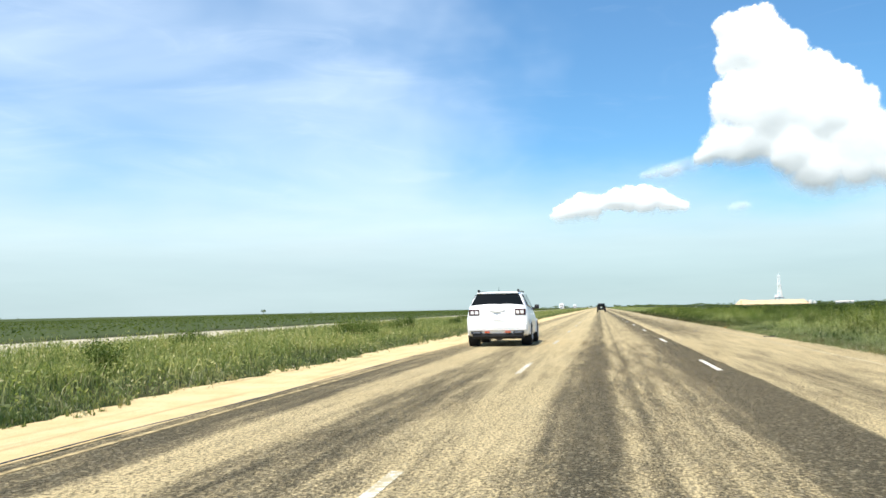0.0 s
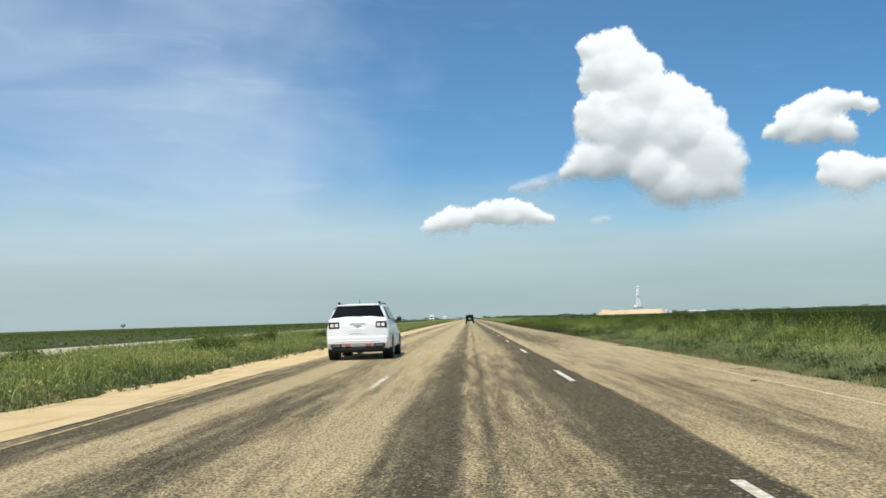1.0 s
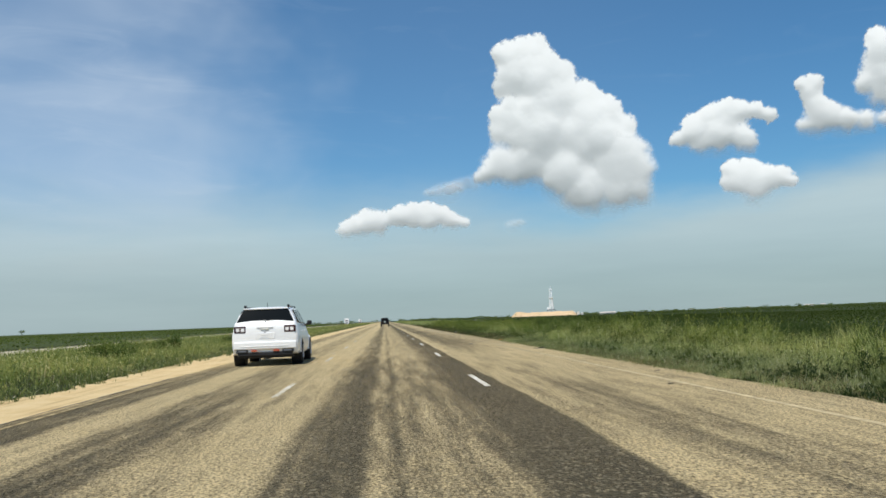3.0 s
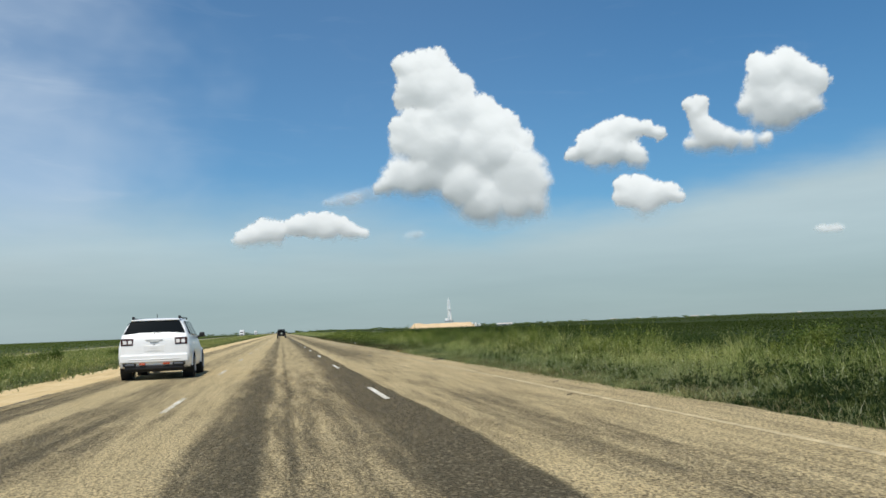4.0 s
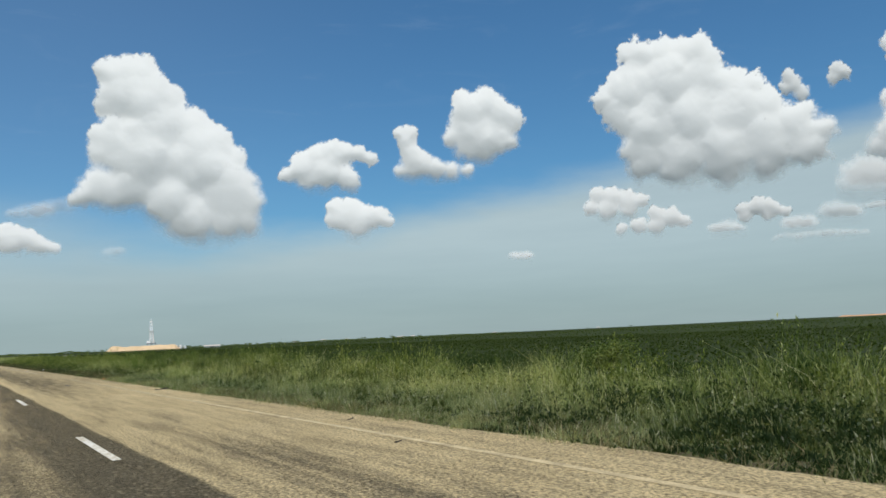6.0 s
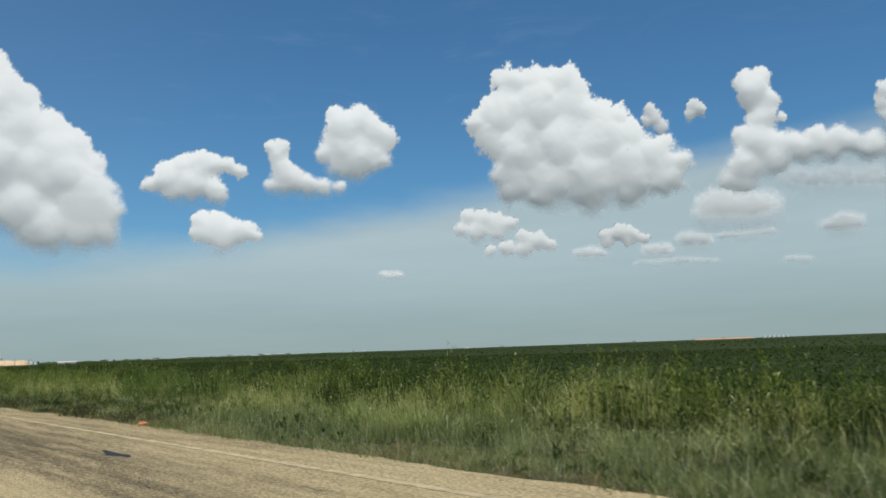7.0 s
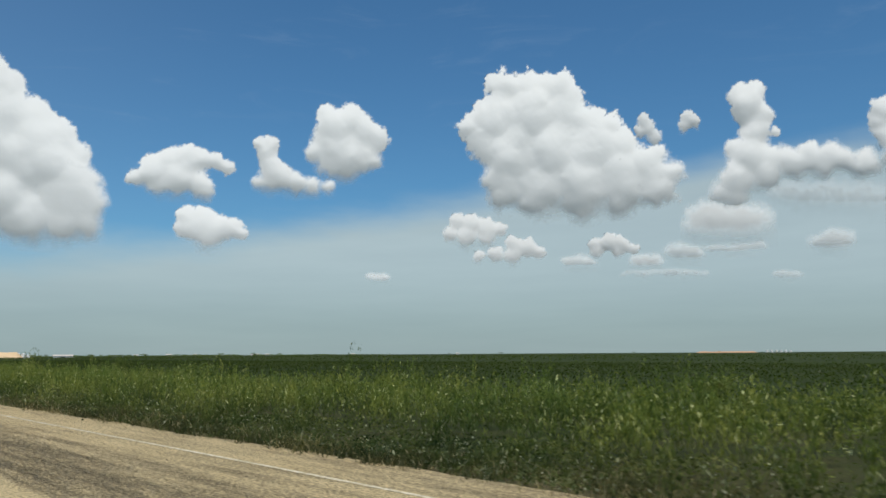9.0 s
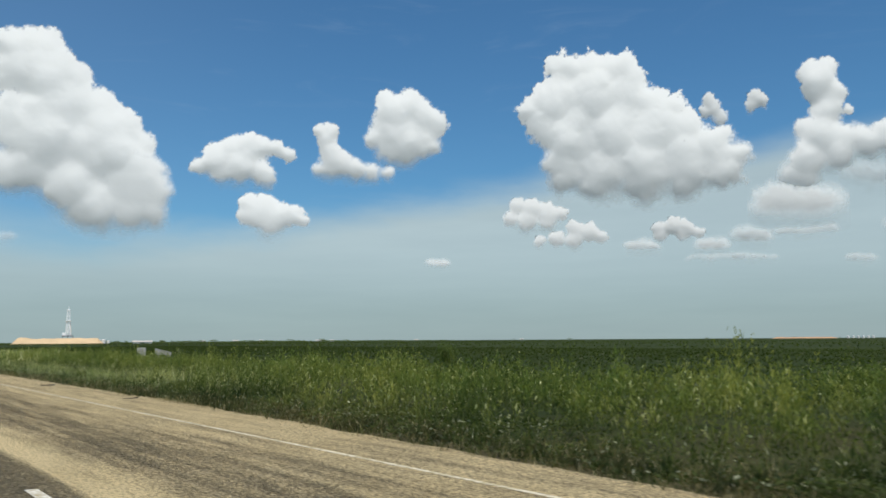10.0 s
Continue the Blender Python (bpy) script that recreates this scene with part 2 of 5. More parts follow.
ROAD, DIRT, GROUND, LINE = road_material(), dirt_material(), ground_material(), line_material("worn_white_paint", 0.0)
WORN_LINE = line_material("flaking_white_paint", 0.06)
CREAM_LINE = line_material("cream_edge_paint", 0.05, (0.72, 0.64, 0.48))
FAINT_LINE = simple("faded_edge_paint", (0.47, 0.38, 0.225), 0.9, 0.1, vary=0.4, scale=3)
YELLOW_LINE = simple("faded_yellow_paint", (0.38, 0.29, 0.15), 0.9, 0.1, vary=0.6, scale=4)
SOIL = simple("brown_soil", (0.085, 0.075, 0.038), 0.95, 0.1, vary=0.4, scale=4)
TAR = simple("tar_seal", (0.03, 0.028, 0.026), 0.6, 0.3)
GRASS = leaf_material("verge_grass", [(0.088, 0.125, 0.043), (0.200, 0.245, 0.095), (0.345, 0.365, 0.170), (0.48, 0.45, 0.24)], (0.60, 0.58, 0.43), 0.06, tip=0.24, tip_light=(1.5, 1.44, 1.18))
DARK_WEED = leaf_material("dark_weeds", [(0.018, 0.036, 0.012), (0.036, 0.060, 0.018), (0.060, 0.085, 0.024)], (0.20, 0.22, 0.12), 0.01, tip=0.6, tip_light=(1.6, 1.5, 1.15))
MEDIAN = leaf_material("median_grass", [(0.070, 0.108, 0.036), (0.15, 0.19, 0.070), (0.26, 0.28, 0.125), (0.38, 0.34, 0.19)], (0.46, 0.44, 0.30), 0.05, tip=0.24, tip_light=(1.75, 1.62, 1.3))
DRY = leaf_material("dry_grass", [(0.12, 0.12, 0.045), (0.23, 0.20, 0.095), (0.35, 0.285, 0.155)], (0.50, 0.43, 0.26), 0.1, tip_light=(1.6, 1.5, 1.2))
WEED = leaf_material("tall_weeds", [(0.020, 0.039, 0.013), (0.056, 0.080, 0.025), (0.115, 0.135, 0.043), (0.20, 0.20, 0.08)], (0.38, 0.40, 0.28), 0.045, tip=0.5, tip_light=(2.15, 2.05, 1.5))
STRAW = leaf_material("straw_stalks", [(0.058, 0.096, 0.030), (0.105, 0.145, 0.045), (0.18, 0.205, 0.075)], (0.28, 0.31, 0.19), 0.03, tip=0.6, tip_light=(1.8, 1.75, 1.2))
SPRIG = leaf_material("narrow_weed_leaves", [(0.020, 0.039, 0.012), (0.060, 0.087, 0.024), (0.128, 0.153, 0.045), (0.225, 0.234, 0.082)], (0.36, 0.38, 0.25), 0.035, tip=0.5, tip_light=(1.98, 1.88, 1.33))
DRY_SPRIG = leaf_material("dry_edge_weeds", [(0.030, 0.046, 0.018), (0.075, 0.080, 0.034), (0.16, 0.14, 0.07)], (0.36, 0.32, 0.20), 0.05, tip=0.3, tip_light=(1.5, 1.4, 1.15))
CROP = leaf_material("field_leaves", [(0.032, 0.049, 0.010), (0.041, 0.061, 0.012), (0.053, 0.075, 0.016)], (0.054, 0.077, 0.017), 0.0, 0.05, tip_light=(1.45, 1.4, 1.0))
BUSH = leaf_material("shrub_leaves", [(0.045, 0.075, 0.022), (0.085, 0.125, 0.038), (0.14, 0.175, 0.06)], (0.17, 0.19, 0.08), 0.03, 1.0, tip_light=(1.5, 1.4, 1.1))
WEST = leaf_material("western_brush", [(0.048, 0.072, 0.022), (0.070, 0.098, 0.030), (0.095, 0.120, 0.040)], (0.12, 0.14, 0.05), 0.0, 0.05, tip_light=(1.6, 1.5, 1.2))
BARK = simple("bark", (0.10, 0.075, 0.05), 0.9, 0.1, vary=0.3, scale=20)
CLOUD = cloud_material()
WHITE = simple("white_car_paint", (0.88, 0.88, 0.88), 0.22, 0.5, vary=0.03)
GLASS = simple("tinted_glass", (0.005, 0.006, 0.007), 0.04, 0.12, vary=0.05)
BLACK = simple("black_plastic", (0.022, 0.022, 0.024), 0.55, 0.3)
RUBBER = simple("tyre_rubber", (0.02, 0.02, 0.02), 0.85, 0.2)
CHROME = simple("chrome", (0.75, 0.76, 0.78), 0.15, 0.5, 1.0, vary=0.04)
ALLOY = simple("alloy", (0.50, 0.50, 0.50), 0.5, 0.4, 0.4, vary=0.05)
REDLENS = simple("red_lens", (0.05, 0.016, 0.02), 0.12, 0.6)
CLEARLENS = simple("clear_lens", (0.92, 0.88, 0.88), 0.12, 0.6)
BLACKPAINT = simple("black_car_paint", (0.012, 0.012, 0.014), 0.25, 0.5)
ORANGE = simple("orange_reflector", (0.50, 0.10, 0.05), 0.3, 0.5)
FAR_EARTH = simple("far_bare_earth", (0.50, 0.31, 0.19), 0.95, 0.1, vary=0.12, scale=0.15)
EARTH = simple("bare_earth", (0.64, 0.47, 0.285), 0.95, 0.1, vary=0.12, scale=0.15)
STEEL = simple("painted_steel", (0.80, 0.85, 0.88), 0.5, 0.4, 0.0)
DARKSTEEL = simple("dark_steel", (0.12, 0.13, 0.15), 0.6, 0.3, 0.3)
SHED = simple("pale_sheet_metal", (0.72, 0.72, 0.70), 0.5, 0.3)
CONCRETE = simple("concrete", (0.36, 0.35, 0.31), 0.9, 0.2, vary=0.2, scale=4)


# ---- mesh helpers ----
def part(name, bm, mat, parent=None, label="", smooth=False):
    me = bpy.data.meshes.new(name)
    bmesh.ops.recalc_face_normals(bm, faces=bm.faces)
    bm.to_mesh(me)
    bm.free()
    me.materials.append(mat)
    if smooth:
        me.polygons.foreach_set("use_smooth", [True] * len(me.polygons))
    ob = new(name, me)
    if parent is not None:
        ob.parent = parent
    return tagged(ob, label)


def box(bm, x0, x1, y0, y1, z0, z1, bevel=0.0):
    g = bmesh.ops.create_cube(bm, size=1.0)["verts"]
    for v in g:
        v.co = Vector((x0 + (v.co.x + 0.5) * (x1 - x0), y0 + (v.co.y + 0.5) * (y1 - y0), z0 + (v.co.z + 0.5) * (z1 - z0)))
    if bevel:
        edges = list({e for v in g for e in v.link_edges})
        bmesh.ops.bevel(bm, geom=edges, offset=bevel, segments=2, affect="EDGES", profile=0.5)
    return bm


def boxed(*a, bevel=0.0):
    return box(bmesh.new(), *a, bevel=bevel)


def rod(bm, a, b, r, r2=None, seg=8):
    a, b = Vector(a), Vector(b)
    m = Matrix.Translation((a + b) / 2) @ (b - a).to_track_quat("Z", "Y").to_matrix().to_4x4()
    bmesh.ops.create_cone(bm, cap_ends=True, segments=seg, radius1=r, radius2=r if r2 is None else r2, depth=(b - a).length, matrix=m)
    return bm


def loft(bm, rings, close=True, caps=True):
    """Rings of equal length joined by quads."""
    rows = [[bm.verts.new(p) for p in ring] for ring in rings]
    n = len(rows[0])
    for a, b in zip(rows, rows[1:]):
        for i in range(n if close else n - 1):
            j = (i + 1) % n
            bm.faces.new((a[i], a[j], b[j], b[i]))
    if caps:
        bm.faces.new(rows[0])
        bm.faces.new(rows[-1][::-1])
    return bm


def empty(name, label, category, m=None, group=""):
    ob = tagged(new(name), label, category, group)
    if m is not None:
        ob.matrix_world = m
    return ob


def raw_mesh(name, verts, quads, tris, mat, kind="", label="", category=""):
    me = bpy.data.meshes.new(name)
    nq, ntr = len(quads), len(tris)
    me.vertices.add(len(verts))
    me.vertices.foreach_set("co", np.asarray(verts, np.float32).ravel())
    me.loops.add(nq * 4 + ntr * 3)
    me.loops.foreach_set("vertex_index", np.concatenate([np.asarray(quads, np.int32).ravel(), np.asarray(tris, np.int32).ravel()]).astype(np.int32))
    me.polygons.add(nq + ntr)
    me.polygons.foreach_set("loop_start", np.concatenate([np.arange(nq) * 4, nq * 4 + np.arange(ntr) * 3]).astype(np.int32))
    me.update(calc_edges=True)
    me.materials.append(mat)
    return tagged(new(name, me), label, category, "", kind)


# ---- ground and road ----
def smooth_noise(p, q, scale, seed):
    """Value noise on arrays, 0 to 1."""
    rng = np.random.RandomState(seed)
    table = rng.rand(256, 256)
    u, v = p / scale, q / scale
    i, j = np.floor(u).astype(int), np.floor(v).astype(int)
    a, b = u - i, v - j
    a, b = a * a * (3 - 2 * a), b * b * (3 - 2 * b)
    g = lambda k, l: table[k % 256, l % 256]
    return (g(i, j) * (1 - a) + g(i + 1, j) * a) * (1 - b) + (g(i, j + 1) * (1 - a) + g(i + 1, j + 1) * a) * b


L_EDGE = -5.0


def right_edge(y):
    """The pavement is narrower at first and widens further on."""
    return 5.62 + 0.42 * np.clip((y - 122) / 14, 0, 1) + 0.12 * (smooth_noise(y, y * 0, 11.0, 33) - 0.5)



ground_bm = bmesh.new()
ring0 = [(4900 * math.cos(a * math.tau / 96), 4900 * math.sin(a * math.tau / 96), -0.1) for a in range(96)]
ground_bm.faces.new([ground_bm.verts.new(p) for p in ring0])
tagged(part("ground", ground_bm, GROUND), "flat green prairie reaching the horizon", "ground", "", "structure")


def strip(name, left, right, y0, y1, step, z, mat, label, category, wob_l=0.0, wob_r=0.0, seed=1, depth=0.12):
    """A slab along the road with ragged edges."""
    ys = np.concatenate([np.arange(y0, 260, step), np.linspace(260, y1, 60)])
    wl = (smooth_noise(ys, ys * 0 + 3.3, 1.7, seed) + 0.7 * smooth_noise(ys, ys * 0 + 9.1, 0.35, seed + 5) - 0.85) * wob_l
    wr = (smooth_noise(ys, ys * 0 + 5.3, 1.7, seed + 1) + 0.7 * smooth_noise(ys, ys * 0 + 1.1, 0.35, seed + 6) - 0.85) * wob_r
    bm = bmesh.new()
    if name in ("road", "gravel_verge"):
        wr = wr + right_edge(ys)
        wl = wl + right_edge(ys) * (name != "road")
    loft(bm, [[(left + a, y, z - depth), (left + a, y, z), (right + b, y, z), (right + b, y, z - depth)] for y, a, b in zip(ys, wl, wr)])
    return tagged(part(name, bm, mat), label, category, "", "structure")


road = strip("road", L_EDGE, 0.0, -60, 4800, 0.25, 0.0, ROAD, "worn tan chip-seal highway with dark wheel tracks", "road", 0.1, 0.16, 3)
strip("dirt_shoulder", -6.75, L_EDGE - 0.05, -60, 4800, 0.3, -0.02, DIRT, "orange sandy dirt shoulder beside the highway", "shoulder", 0.5, 0.1, 11, 0.09)
strip("gravel_verge", -0.3, 0.5, -60, 4800, 0.3, -0.035, SOIL, "brown soil edge under the roadside grass", "shoulder", 0.0, 0.5, 21, 0.06)
strip("opposite_road", -27.5, -18.0, -60, 4800, 2.0, -0.02, simple("pale_road", (0.48, 0.42, 0.30), 0.9, 0.2, vary=0.2, scale=0.6), "pale carriageway for oncoming traffic", "road", 0.6, 0.6, 31, 0.08)


def dash(x, y, mat):
    g = boxed(x - 0.048, x + 0.048, y, y + 3.05, 0.001, 0.005)
    return part("lane_dash", g, mat, road)


bright, faded = dash(1.69, 3.4 - 12.2 * 3, LINE), dash(1.69, 3.4 - 12.2 * 3, WORN_LINE)
faded.location = (-1.80 - 1.69, -0.4, 0)
for x, off, kind in ((1.69, 0.0, bright), (-1.80, -0.4, faded)):
    for k in range(-2, 30):
        ob = new("lane_dash", kind.data)
        ob.parent = road
        ob.location = (x - 1.69, off + 12.2 * (k + 3), 0)
for name, x0, x1, mat, ya, yb in (("edge_line", 4.61, 4.72, FAINT_LINE, -60, 62), ("edge_line", 4.645, 4.705, WORN_LINE, 62, 92), ("edge_line", 4.642, 4.702, CREAM_LINE, 92, 260), ("edge_line", 4.63, 4.72, FAINT_LINE, 260, 3000), ("yellow_edge_line", -4.80, -4.73, YELLOW_LINE, -60, 2000)):
    ys = np.arange(ya, yb + 0.1, 1.0 if yb < 300 else 20.0)
    wob = (smooth_noise(ys, ys * 0, 9.0, 4) - 0.5) * 0.05
    b_ = bmesh.new()
    loft(b_, [[(x0 + o, y, 0.001), (x0 + o, y, 0.005), (x1 + o, y, 0.005), (x1 + o, y, 0.001)] for y, o in zip(ys, wob)])
    part(name, b_, mat, road)


def crack(pts, width):
    b_ = bmesh.new()
    rng = np.random.RandomState(len(pts))
    rings = []
    for x, y in pts:
        h = width * (0.5 + rng.rand())
        rings.append([(x - h, y, 0.001), (x - h, y, 0.004), (x + h, y, 0.004), (x + h, y, 0.001)])
    return part("crack", loft(b_, rings), TAR, road)


for x0, y0, length, drift, width in ((-5.02, 6, 16, 0.03, 0.018), (-4.95, 30, 40, 0.05, 0.02), (-5.0, 85, 40, 0.05, 0.02), (-5.05, 140, 30, 0.05, 0.02)):
    ys = np.arange(y0, y0 + length, 0.35)
    crack([(x0 + drift * (4 * smooth_noise(np.array([y]), np.array([x0 * 7]), 1.6, 8)[0] - 2), y) for y in ys], width)


# ---- plants ----
def blades(name, n, x0, x1, y0, y1, height, spread, width, lean, mat, seed, label, category="grass", keep=None, clump=0.0, base=-0.1):
    """Many bent blades, each of two segments. height: a function of x and y."""
    rng = np.random.RandomState(seed)
    x, y = rng.uniform(x0, x1, n), rng.uniform(y0, y1, n)
    if clump:
        c = rng.randint(0, max(1, n // 14), n)
        cx, cy = rng.uniform(x0, x1, n), rng.uniform(y0, y1, n)
        x, y = cx[c] + rng.normal(0, clump, n), cy[c] + rng.normal(0, clump, n)
        tall = height
        height = lambda p, q: tall(p, q) * (0.6 + 0.75 * smooth_noise(p, q, 0.5, seed))
    if keep is not None:
        ok = rng.rand(n) < keep(x, y)
        x, y = x[ok], y[ok]
    n = len(x)
    h = height(x, y)
    if x0 > 0 and x0 < 12:
        x = x + right_edge(y) - 6.05
    h = h * np.exp(np.clip(rng.normal(0, spread, n), -2 * spread, 1.3 * spread))
    wd = width * rng.uniform(0.6, 1.5, n)
    a, d = rng.uniform(0, math.tau, n), rng.uniform(0, math.tau, n)
    ln = np.abs(rng.normal(0, lean, n)) * h
    ux, uy = np.cos(a) * wd, np.sin(a) * wd
    lx, ly = np.cos(d) * ln, np.sin(d) * ln
    v = np.zeros((n, 5, 3))
    v[:, 0] = np.stack([x - ux, y - uy, base + 0 * h], 1)
    v[:, 1] = np.stack([x + ux, y + uy, base + 0 * h], 1)
    v[:, 2] = np.stack([x + ux * 0.8 + lx * 0.35, y + uy * 0.8 + ly * 0.35, base + h * 0.58], 1)
    v[:, 3] = np.stack([x - ux * 0.8 + lx * 0.35, y - uy * 0.8 + ly * 0.35, base + h * 0.58], 1)
    v[:, 4] = np.stack([x + lx, y + ly, base + h], 1)
    i = np.arange(n)[:, None] * 5
    return raw_mesh(name, v.reshape(-1, 3), i + [[0, 1, 2, 3]], i + [[3, 2, 4]], mat, "stuff", label, category)


def leaves(name, n, x0, x1, y0, y1, height, size, mat, seed, label, category="field plants", keep=None, base=-0.1, up=0.8):
    """Small tilted leaves spread through a layer as high as height(x, y)."""
    rng = np.random.RandomState(seed)
    x, y = rng.uniform(x0, x1, n), rng.uniform(y0, y1, n)
    if keep is not None:
        ok = rng.rand(n) < keep(x, y)
        x, y = x[ok], y[ok]
    n = len(x)
    z = base + height(x, y) * rng.uniform(0.25, 1.0, n) ** 0.6
    if x0 > 0 and x0 < 12:
        x = x + right_edge(y) - 6.05
    nrm = rng.normal(0, 1, (n, 3)) + [0, 0, up]
    nrm /= np.linalg.norm(nrm, axis=1)[:, None]
    u = np.cross(nrm, rng.normal(0, 1, (n, 3)))
    u /= np.linalg.norm(u, axis=1)[:, None]
    t_ = np.cross(nrm, u)
    s = (size * rng.uniform(0.6, 1.5, n))[:, None]
    c = np.stack([x, y, z], 1)
    v = np.stack([c - u * s, c + t_ * s * 0.45, c + u * s, c - t_ * s * 0.45], 1)
    i = np.arange(n)[:, None] * 4
    return raw_mesh(name, v.reshape(-1, 3), i + [[0, 1, 2, 3]], np.zeros((0, 3), int), mat, "stuff", label, category)


def sprigs(name, n, each, x0, x1, y0, y1, height, length, width, mat, seed, label, keep=None, base=-0.1, bunch=0.12):
    """Upright weeds: every stem bears narrow leaves that point up and out; stems stand in bunches."""
    rng = np.random.RandomState(seed)
    c = rng.randint(0, max(1, n // 7), n)
    x = rng.uniform(x0, x1, n)[c] + rng.normal(0, bunch, n)
    y = rng.uniform(y0, y1, n)[c] + rng.normal(0, bunch, n)
    if keep is not None:
        ok = rng.rand(n) < keep(x, y)
        x, y, c = x[ok], y[ok], c[ok]
    h = height(x, y) * (0.65 + 0.7 * rng.rand(n)[c]) * rng.uniform(0.75, 1.2, len(x))
    if x0 > 0 and x0 < 12:
        x = x + right_edge(y) - 6.05
    x, y, h = np.repeat(x, each), np.repeat(y, each), np.repeat(h, each)
    m = len(x)
    up = rng.uniform(0.15, 1.0, m) ** 0.7
    a, tilt = rng.uniform(0, math.tau, m), np.radians(rng.uniform(50, 88, m))
    way = np.stack([np.cos(a) * np.cos(tilt), np.sin(a) * np.cos(tilt), np.sin(tilt)], 1)
    side = np.cross(way, rng.normal(0, 1, (m, 3)))
    side /= np.linalg.norm(side, axis=1)[:, None]
    foot = np.stack([x + rng.normal(0, 0.02, m), y + rng.normal(0, 0.02, m), base + h * up * 0.9], 1)
    ln = (length * rng.uniform(0.6, 1.4, m) * (1.15 - 0.45 * up))[:, None]
    wd = (width * rng.uniform(0.6, 1.4, m))[:, None]
    v = np.stack([foot, foot + way * ln * 0.5 + side * wd, foot + way * ln - [0, 0, 0.012], foot + way * ln * 0.5 - side * wd], 1)
    i = np.arange(m)[:, None] * 4
    return raw_mesh(name, v.reshape(-1, 3), i + [[0, 1, 2, 3]], np.zeros((0, 3), int), mat, "stuff", label, "weeds")


def mown(x, y):
    """Where the verge is cut short again, further along."""
    return np.clip((y - 138) / 9, 0, 1) * np.clip((9.8 - x) / 0.9, 0, 1)


def verge_h(x, y):
    """Low by the pavement, knee high further out, patchy along the road."""
    far = np.clip((x - 6.1 - np.where(y < 58, 1.5, 0.7) * smooth_noise(y, x * 0, 9.0, 40)) / 1.3, 0, 1)
    h = 0.13 + far * (0.14 + 0.36 * smooth_noise(x, y, 2.2, 41) + 0.30 * smooth_noise(x, y, 0.7, 42))
    grazed = np.clip((62 - y) / 8, 0, 1) * np.clip((10.6 - x) / 1.2, 0, 1)
    return h * (1 - 0.48 * grazed) * (1 - 0.5 * mown(x, y))


def median_h(x, y):
    far = np.clip((-x - 6.6) / 1.6, 0, 1)
    return 0.12 + far * (0.10 + 0.28 * smooth_noise(x, y, 3.0, 43) + 0.12 * smooth_noise(x, y, 0.7, 39))


thick = lambda x, y: np.clip(0.12 + 1.5 * (smooth_noise(x, y, 0.9, 44) * 0.6 + smooth_noise(x, y, 0.35, 38) * 0.4 - 0.22), 0.04, 1)
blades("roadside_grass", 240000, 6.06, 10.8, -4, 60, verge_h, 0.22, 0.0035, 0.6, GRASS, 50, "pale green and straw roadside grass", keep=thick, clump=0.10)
blades("dry_roadside_grass", 110000, 5.93, 7.0, -4, 175, lambda x, y: 0.08 + 0.12 * smooth_noise(x, y, 1.0, 45), 0.3, 0.005, 0.7, DRY, 51, "short parched straw grass at the pavement edge", keep=lambda x, y: (0.35 + 0.65 * smooth_noise(x, y, 2.2, 46)) * np.where(y > 58, np.where(y > 98, 0.9, 0.35), 0.8) * np.clip((y - 8) / 8, 0.15, 1), clump=0.08)
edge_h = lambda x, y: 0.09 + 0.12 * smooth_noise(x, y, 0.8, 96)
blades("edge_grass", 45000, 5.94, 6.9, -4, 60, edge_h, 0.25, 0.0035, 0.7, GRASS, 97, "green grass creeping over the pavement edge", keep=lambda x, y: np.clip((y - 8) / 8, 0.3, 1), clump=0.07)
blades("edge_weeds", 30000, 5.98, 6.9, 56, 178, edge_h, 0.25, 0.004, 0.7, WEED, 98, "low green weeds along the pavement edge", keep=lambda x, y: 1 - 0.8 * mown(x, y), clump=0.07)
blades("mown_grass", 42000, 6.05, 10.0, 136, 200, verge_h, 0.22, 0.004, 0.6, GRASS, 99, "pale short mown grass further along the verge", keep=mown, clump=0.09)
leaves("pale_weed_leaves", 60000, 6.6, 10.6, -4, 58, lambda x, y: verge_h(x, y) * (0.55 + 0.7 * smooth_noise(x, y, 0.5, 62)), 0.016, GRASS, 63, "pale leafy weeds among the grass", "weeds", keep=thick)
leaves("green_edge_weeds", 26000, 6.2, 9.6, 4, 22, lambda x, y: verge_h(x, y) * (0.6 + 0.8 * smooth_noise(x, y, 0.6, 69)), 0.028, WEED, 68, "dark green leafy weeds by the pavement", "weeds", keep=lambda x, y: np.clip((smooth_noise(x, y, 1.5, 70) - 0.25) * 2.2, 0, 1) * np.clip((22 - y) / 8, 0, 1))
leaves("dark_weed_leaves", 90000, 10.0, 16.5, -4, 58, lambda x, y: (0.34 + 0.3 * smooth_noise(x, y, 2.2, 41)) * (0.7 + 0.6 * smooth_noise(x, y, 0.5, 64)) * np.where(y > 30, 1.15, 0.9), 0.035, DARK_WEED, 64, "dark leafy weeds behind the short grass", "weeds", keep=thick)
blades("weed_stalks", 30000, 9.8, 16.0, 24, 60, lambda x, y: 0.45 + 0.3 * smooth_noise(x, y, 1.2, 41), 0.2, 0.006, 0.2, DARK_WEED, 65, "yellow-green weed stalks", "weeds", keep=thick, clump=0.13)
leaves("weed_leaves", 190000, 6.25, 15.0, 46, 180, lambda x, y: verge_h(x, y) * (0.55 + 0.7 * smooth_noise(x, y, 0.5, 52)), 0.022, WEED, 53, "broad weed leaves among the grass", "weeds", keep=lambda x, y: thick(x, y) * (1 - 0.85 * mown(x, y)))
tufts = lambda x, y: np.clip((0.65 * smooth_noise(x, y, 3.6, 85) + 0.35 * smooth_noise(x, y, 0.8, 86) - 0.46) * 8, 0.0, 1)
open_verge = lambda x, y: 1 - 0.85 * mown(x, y)
